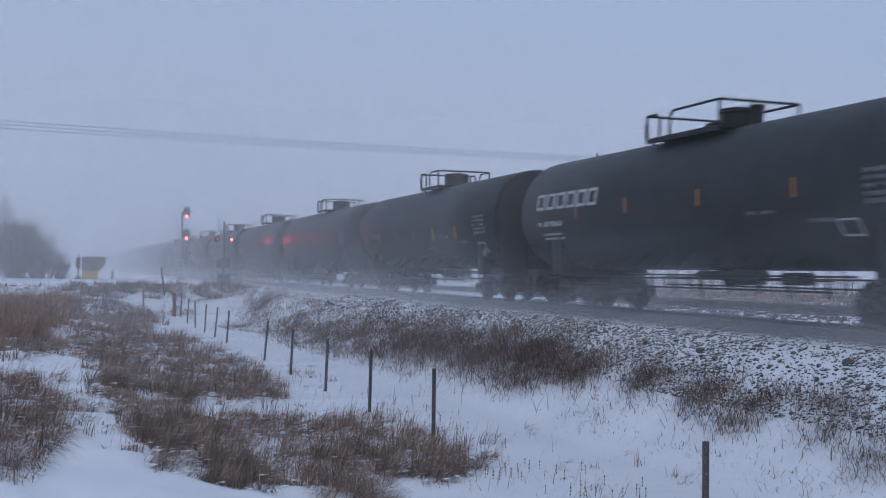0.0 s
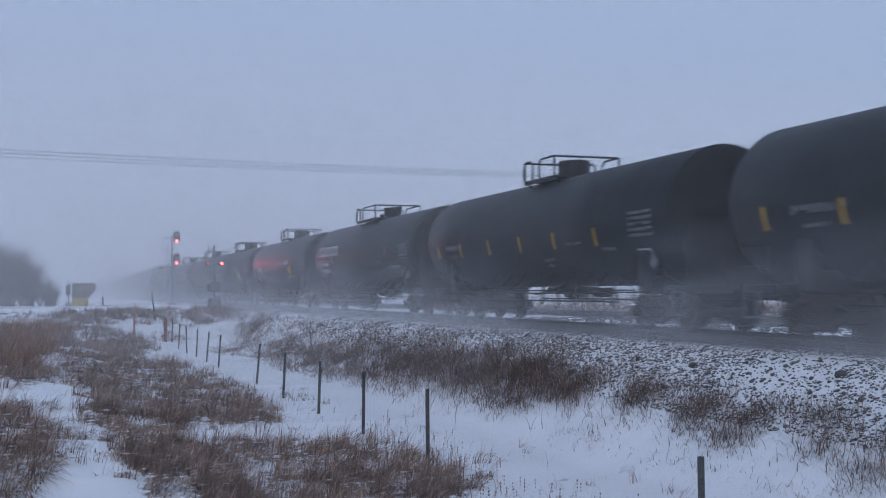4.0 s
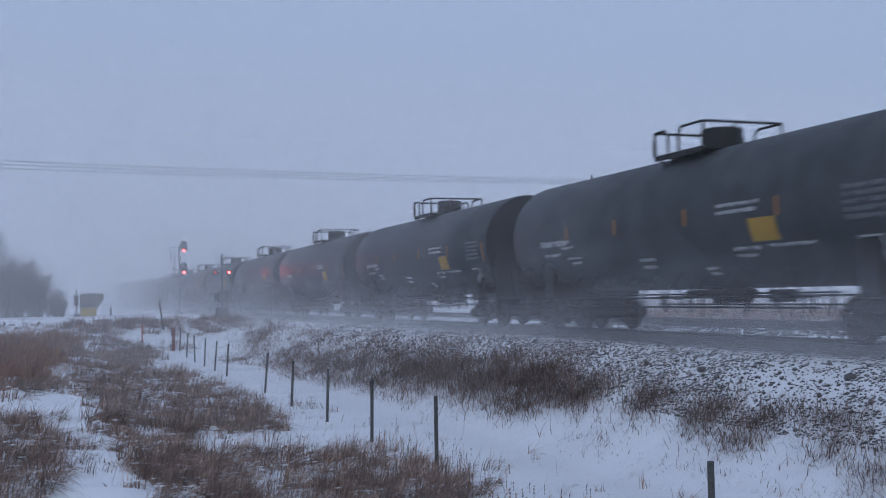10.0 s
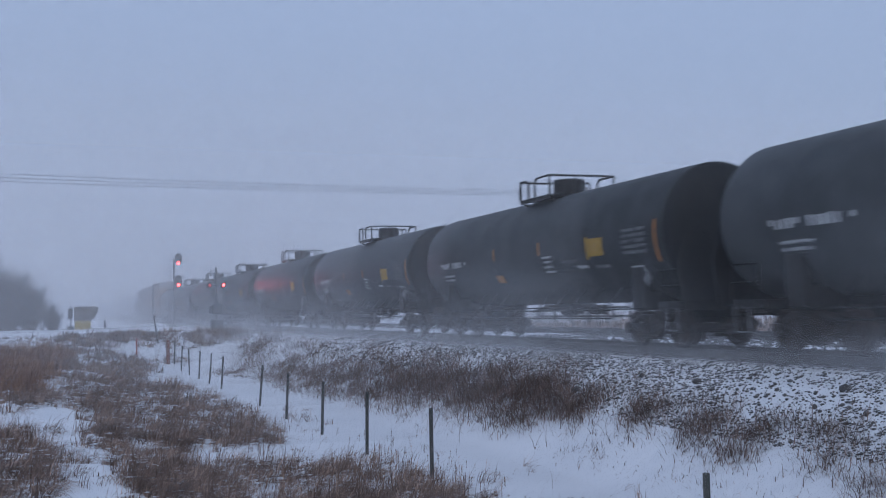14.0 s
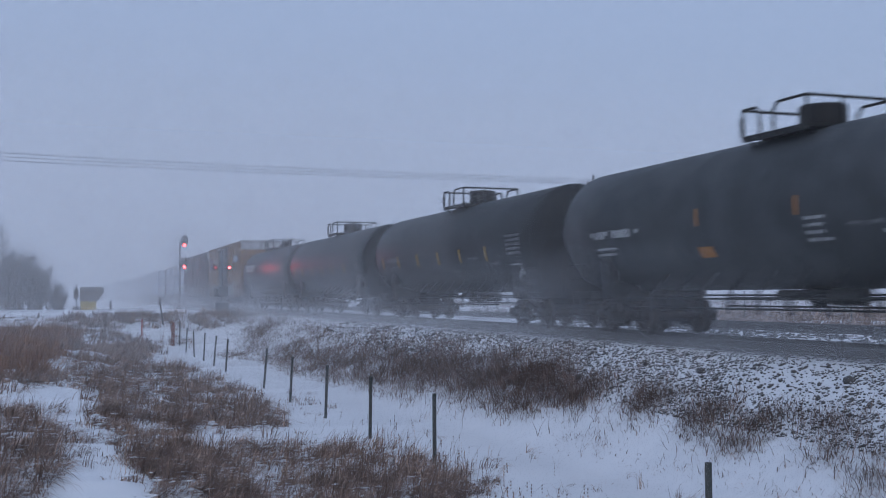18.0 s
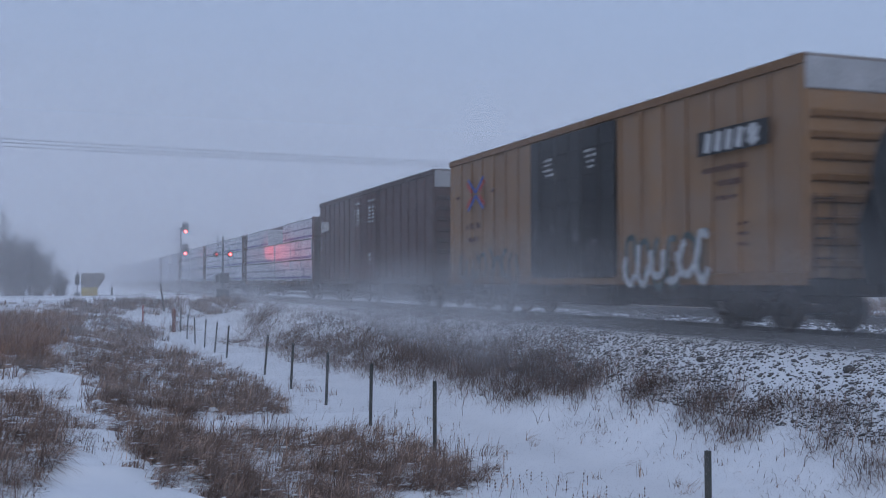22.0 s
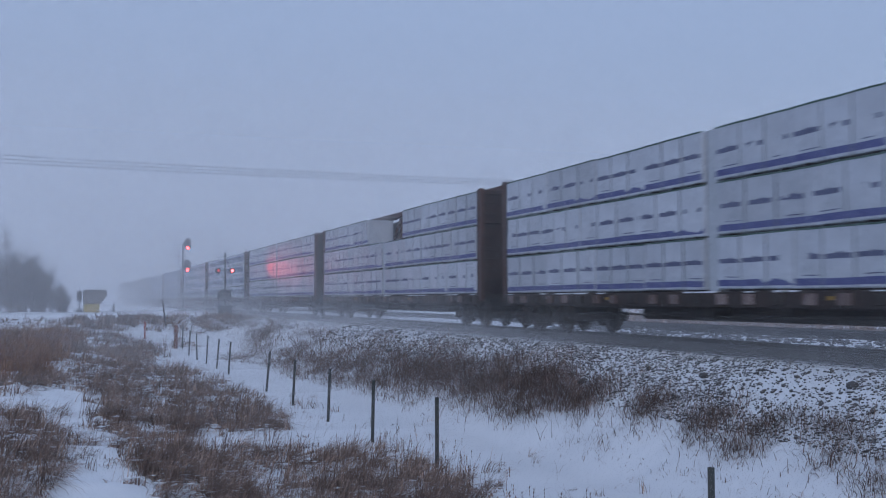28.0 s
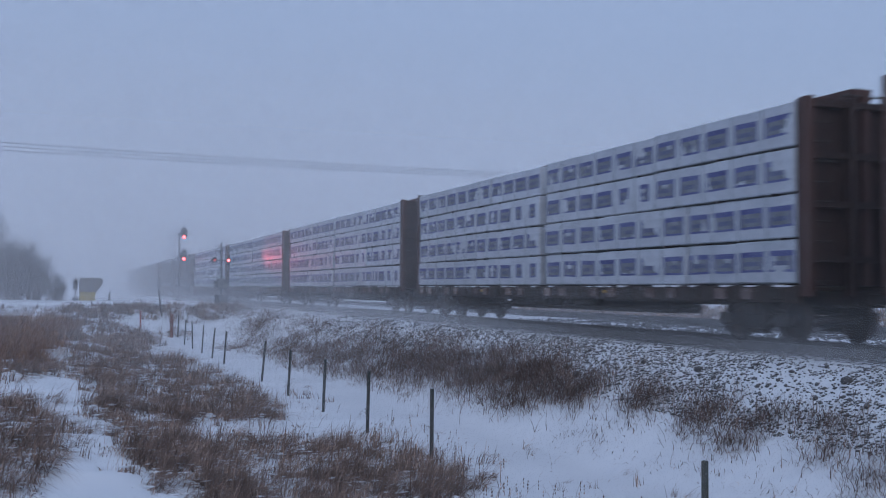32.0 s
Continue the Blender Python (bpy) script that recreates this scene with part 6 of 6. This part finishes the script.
BRUSH_FAR = [(9.7, 36.5, 3.0, 1.0, 3200, 0.5), (9.6, 41.5, 3.4, 1.1, 3000, 0.45), (9.5, 47.0, 3.6, 1.1, 2600, 0.42), (10.6, 16.4, 1.0, 0.3, 160, 0.30), (10.5, 13.2, 1.0, 0.3, 170, 0.28), (10.8, 18.8, 1.2, 0.4, 260, 0.35), (8.6, 54.0, 4.0, 1.4, 900, 0.40), (10.9, 30.5, 3.0, 0.5, 500, 0.34), (10.8, 38.0, 5.0, 0.7, 900, 0.38), (10.8, 48.0, 6.0, 0.7, 900, 0.38), (9.9, 56.0, 5.0, 1.0, 1000, 0.4), (9.3, 14.2, 1.4, 0.4, 160, 0.2), (9.3, 17.8, 1.8, 0.4, 200, 0.22), (9.3, 11.6, 1.0, 0.3, 140, 0.2), (11.0, 23.5, 2.5, 0.5, 420, 0.32)]
for i, (x, y, ac, al, n, h_) in enumerate(BRUSH_NEAR + BRUSH_FAR):
    brush(x, y, ac, al, int(n * 0.95), h_ * 0.85, 100 + i)


rf = np.random.default_rng(77)
fx, fy = rf.uniform(42, 120, 14000), rf.uniform(10, 150, 14000)
kf = value_noise(fx * 0.08, fy * 0.08, 91) + 0.5 * value_noise(fx * 0.3, fy * 0.3, 92) > rf.uniform(-0.8, 0.7, 14000)
fv, ff = blades(np.stack([fx[kf], fy[kf]], 1), 1.1, 0.035, 0.5, 1.5, rf)
tagged(new("far_brush", arr_mesh("far_brush", fv, ff, M_BRUSH)), "low brown brush in the field beyond the track", "brush", kind="stuff")


# ---------------------------------------------------------------- ballast stones showing through the snow
def stones(n, x0, x1, y0, y1, size, seed, power):
    r = np.random.default_rng(seed)
    X, Y = r.uniform(x0, x1, n), y0 + (y1 - y0) * r.uniform(0, 1, n) ** power
    nz = value_noise(X * 1.1, Y * 0.8, 51) + 0.5 * value_noise(X * 4, Y * 4, 52)
    k = (nz > r.uniform(-1.7, 0.9, n)) & ((X > TRACK - 1.4) | (r.uniform(0, 1, n) > 0.85 * sstep(11.1, 12.3, X)))
    X, Y = X[k], Y[k]
    n = len(X)
    Z = ground_z(X, Y)
    O = np.array([[1, 0, 0], [-1, 0, 0], [0, 1, 0], [0, -1, 0], [0, 0, 1], [0, 0, -1], [0.6, 0.6, 0.5], [-0.6, 0.6, 0.55], [-0.6, -0.6, 0.5], [0.6, -0.6, 0.55]], dtype=float)
    T = [[4, 6, 7], [4, 7, 8], [4, 8, 9], [4, 9, 6], [0, 6, 9], [2, 7, 6], [1, 8, 7], [3, 9, 8], [0, 2, 6], [2, 1, 7], [1, 3, 8], [3, 0, 9], [2, 0, 5], [1, 2, 5], [3, 1, 5], [0, 3, 5]]
    s = size * np.exp(r.normal(0, 0.42, (n, 1, 1))) * r.uniform(0.6, 1.5, (n, 1, 3))
    a = r.uniform(0, 6.28, n)
    c, s_ = np.cos(a), np.sin(a)
    V = O[None] * (1 + r.normal(0, 0.12, (n, 10, 1))) * s
    V = np.stack([V[..., 0] * c[:, None] - V[..., 1] * s_[:, None], V[..., 0] * s_[:, None] + V[..., 1] * c[:, None], V[..., 2] * 0.7], 2)
    V += np.stack([X, Y, Z + 0.005], 1)[:, None, :]
    F = (np.arange(n) * 10)[:, None, None] + np.array(T)[None]
    return V.reshape(-1, 3), F.reshape(-1, 3)


BALLAST = [stones(36000, 10.1, 12.7, 9, 34, 0.0172, 5, 1.35), stones(2200, 10.4, 12.4, 32, 46, 0.03, 6, 1.0), stones(7000, 12.9, 15.3, 9, 40, 0.025, 7, 1.4), stones(6000, 15.8, 21.0, 10, 40, 0.04, 8, 1.3)]
sv, sf = merge(BALLAST)
tagged(new("ballast_stones", arr_mesh("ballast_stones", sv, sf, M_STONE)), "dark ballast stones showing through thin snow", "gravel", kind="stuff")
# a cap of snow on the back of each stone on the slope
cv, cf = BALLAST[0]
cv = cv.reshape(-1, 10, 3)
mid_ = cv.mean(1, keepdims=True)
cv = mid_ + (cv - mid_) * np.array([0.85, 0.8, 0.6]) + np.array([0.004, 0.014, 0.010])
tagged(new("snow_caps", arr_mesh("snow_caps", cv.reshape(-1, 3), cf, M_SNOW)), "small caps of snow on the ballast stones", "snow", kind="stuff")


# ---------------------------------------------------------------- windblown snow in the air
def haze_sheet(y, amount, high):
    """One flat see-through sheet across the line, standing in for a depth of snow haze."""
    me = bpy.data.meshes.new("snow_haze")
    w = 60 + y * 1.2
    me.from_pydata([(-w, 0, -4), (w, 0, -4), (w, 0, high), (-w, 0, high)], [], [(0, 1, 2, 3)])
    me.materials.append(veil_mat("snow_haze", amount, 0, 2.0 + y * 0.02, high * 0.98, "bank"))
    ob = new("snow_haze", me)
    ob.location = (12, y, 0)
    return tagged(ob, "see-through sheet standing in for snow haze in the air", "snow haze", "curtains of windblown snow", "stuff")


# distance haze imitated by stacked pale sheets, mostly denser farther off
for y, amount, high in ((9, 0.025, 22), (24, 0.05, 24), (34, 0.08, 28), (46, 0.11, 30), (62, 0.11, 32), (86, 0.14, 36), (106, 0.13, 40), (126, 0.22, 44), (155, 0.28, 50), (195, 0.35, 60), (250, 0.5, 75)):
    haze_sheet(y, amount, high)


def drift_sheet(x, y0, y1, top, amount, seed):
    """Ground drift beside the train: a long low curtain, thick at its foot."""
    n = 24
    r = random.Random(seed)
    vs, fs = [], []
    for i in range(n + 1):
        y = (y1 - y0) * i / n
        wx = 0.25 * math.sin(i * 1.7 + seed)
        vs += [(wx, y, -1.2), (wx + 0.3, y, top)]
    for i in range(n):
        fs.append((2 * i, 2 * i + 2, 2 * i + 3, 2 * i + 1))
    me = bpy.data.meshes.new("ground_drift")
    me.from_pydata(vs, [], fs)
    me.materials.append(veil_mat("ground_drift", amount, 0.5, -0.2, top * 0.95, "bank", 14.0))
    ob = new("ground_drift", me)
    ob.location = (x, y0, 0)
    return tagged(ob, "low bank of snow blown up beside the train", "blown snow", "banks of blown snow", "stuff")


drift_sheet(11.6, 20, 75, 0.75, 0.34, 1)
drift_sheet(11.0, 24, 110, 1.3, 0.30, 2)
drift_sheet(11.9, 18, 46, 0.8, 0.16, 3)
drift_sheet(12.2, 36, 140, 3.8, 0.22, 4)
drift_sheet(10.4, 52, 180, 3.2, 0.26, 5)
drift_sheet(17.2, 2, 140, 0.9, 0.25, 6)
drift_sheet(12.45, -14, 60, 0.30, 0.16, 7)
drift_sheet(11.8, -8, 75, 0.40, 0.18, 8)


PUFFS = []
puff_mats = [veil_mat("snow_puff", 0.25, 1.6, shape="puff"), veil_mat("snow_puff", 0.19, 2.3, shape="puff"), veil_mat("thin_snow_puff", 0.14, 2.0, shape="puff"), veil_mat("thick_snow_puff", 0.34, 1.0, shape="puff")]


def puff_mesh(seed):
    """Three bowed sheets of a unit disc, side by side."""
    r = random.Random(seed)
    vs, fs = [], []
    for s in range(2):
        o = len(vs)
        n = 8
        for i in range(n + 1):
            for j in range(n + 1):
                u, v = -1 + 2 * i / n, -1 + 2 * j / n
                vs.append((0.25 * (s - 0.5) + 0.15 * math.sin(u * 2.2 + s + seed) * (1 - v * 0.3), u, v))
        for i in range(n):
            for j in range(n):
                a = o + i * (n + 1) + j
                fs.append((a, a + n + 1, a + n + 2, a + 1))
    me = bpy.data.meshes.new("snow_puff")
    me.from_pydata(vs, [], fs)
    me.materials.append(puff_mats[3 if seed >= 6 else 2 if seed >= 4 else seed % 2])
    me.shade_smooth()
    return me


puff_shapes = [puff_mesh(i) for i in range(8)]
rp = random.Random(5)
for i in range(62):
    y = -250 + i * 10.4 + rp.uniform(-3, 3)
    big = 118 < y < 142
    ob = new("snow_puff", puff_shapes[4 + i % 2 if y > 142 else i % 4])
    ob.scale = (1.0, rp.uniform(6, 10), rp.uniform(1.4, 2.0) * (1.1 if big else 0.4 if y > 142 else 1))
    tagged(ob, "drifting cloud of powder snow beside the train", "blown snow", "puffs of blown snow", "stuff")
    PUFFS.append((ob, rp.uniform(11.2, 12.1) - (0.7 if big else 0), y, rp.uniform(0.6, 1.2) - (0.5 if y > 142 else 0)))

# low powder thrown up by the wheels of the tank cars, thickest along the front half of them
for i in range(52):
    y = -260 + i * 7.2 + rp.uniform(-2, 2)
    thick = y < -20
    ob = new("snow_puff", puff_shapes[i % 4 if thick else 4 + i % 2])
    ob.scale = (1.0, rp.uniform(5, 8), rp.uniform(0.9, 1.3) if thick else rp.uniform(0.7, 1.0))
    tagged(ob, "drifting cloud of powder snow beside the train", "blown snow", "puffs of blown snow", "stuff")
    PUFFS.append((ob, rp.uniform(11.0, 12.1), y, rp.uniform(0.1, 0.4)))

# a thicker cloud trails past the boxcars and spills over the bank
for i in range(5):
    ob = new("snow_puff", puff_shapes[6 + i % 2])
    ob.scale = (1.0, rp.uniform(6, 9), rp.uniform(1.6, 2.0))
    tagged(ob, "drifting cloud of powder snow beside the train", "blown snow", "puffs of blown snow", "stuff")
    PUFFS.append((ob, 9.8 + 0.25 * (i % 4), 121 + i * 4.6, rp.uniform(-0.2, 0.3)))
for i in range(4):
    ob = new("snow_puff", puff_shapes[i % 4])
    ob.scale = (1.0, rp.uniform(5, 7), rp.uniform(1.7, 2.1))
    tagged(ob, "drifting cloud of powder snow beside the train", "blown snow", "puffs of blown snow", "stuff")
    PUFFS.append((ob, 11.3 + 0.2 * (i % 2), 124 + i * 4.5, rp.uniform(0.7, 1.1)))

for i in range(6):
    copy_thing(post0, pose(31.5, 14 + i * 7.5, float(ground_z(31.5, 14 + i * 7.5)) + 0.15, 0, 1, 0))
# ---------------------------------------------------------------- motion
def motions():
    for car, y in TRAIN:
        walk(car, [(t, pose(TRACK, y - SPEED * (t - 16), 0)) for t in (0, 16, 32)])
    for ob, x, y, z in PUFFS:
        walk(ob, [(t, pose(x, y - SPEED * (t - 16), z)) for t in (0, 16, 32)])
    # the wheels roll: every axle at the same place on its truck shares one cycle
    turn = math.degrees(SPEED / 0.46) / FPS
    masters = {}
    for ob in [o for o in bpy.data.objects if o.data == WHEELSET]:
        w = round(ob.location.y, 2)
        if w not in masters:
            walk(ob, [(i / FPS, pose(0, w, 0.46, turn * i, 0, 0)) for i in range(32 * FPS + 1)])
            masters[w] = ob
        else:
            ob.rotation_mode = "QUATERNION"
            keys = ob.animation_data_create()
            keys.action = masters[w].animation_data.action
            keys.action_slot = masters[w].animation_data.action_slot


motions()
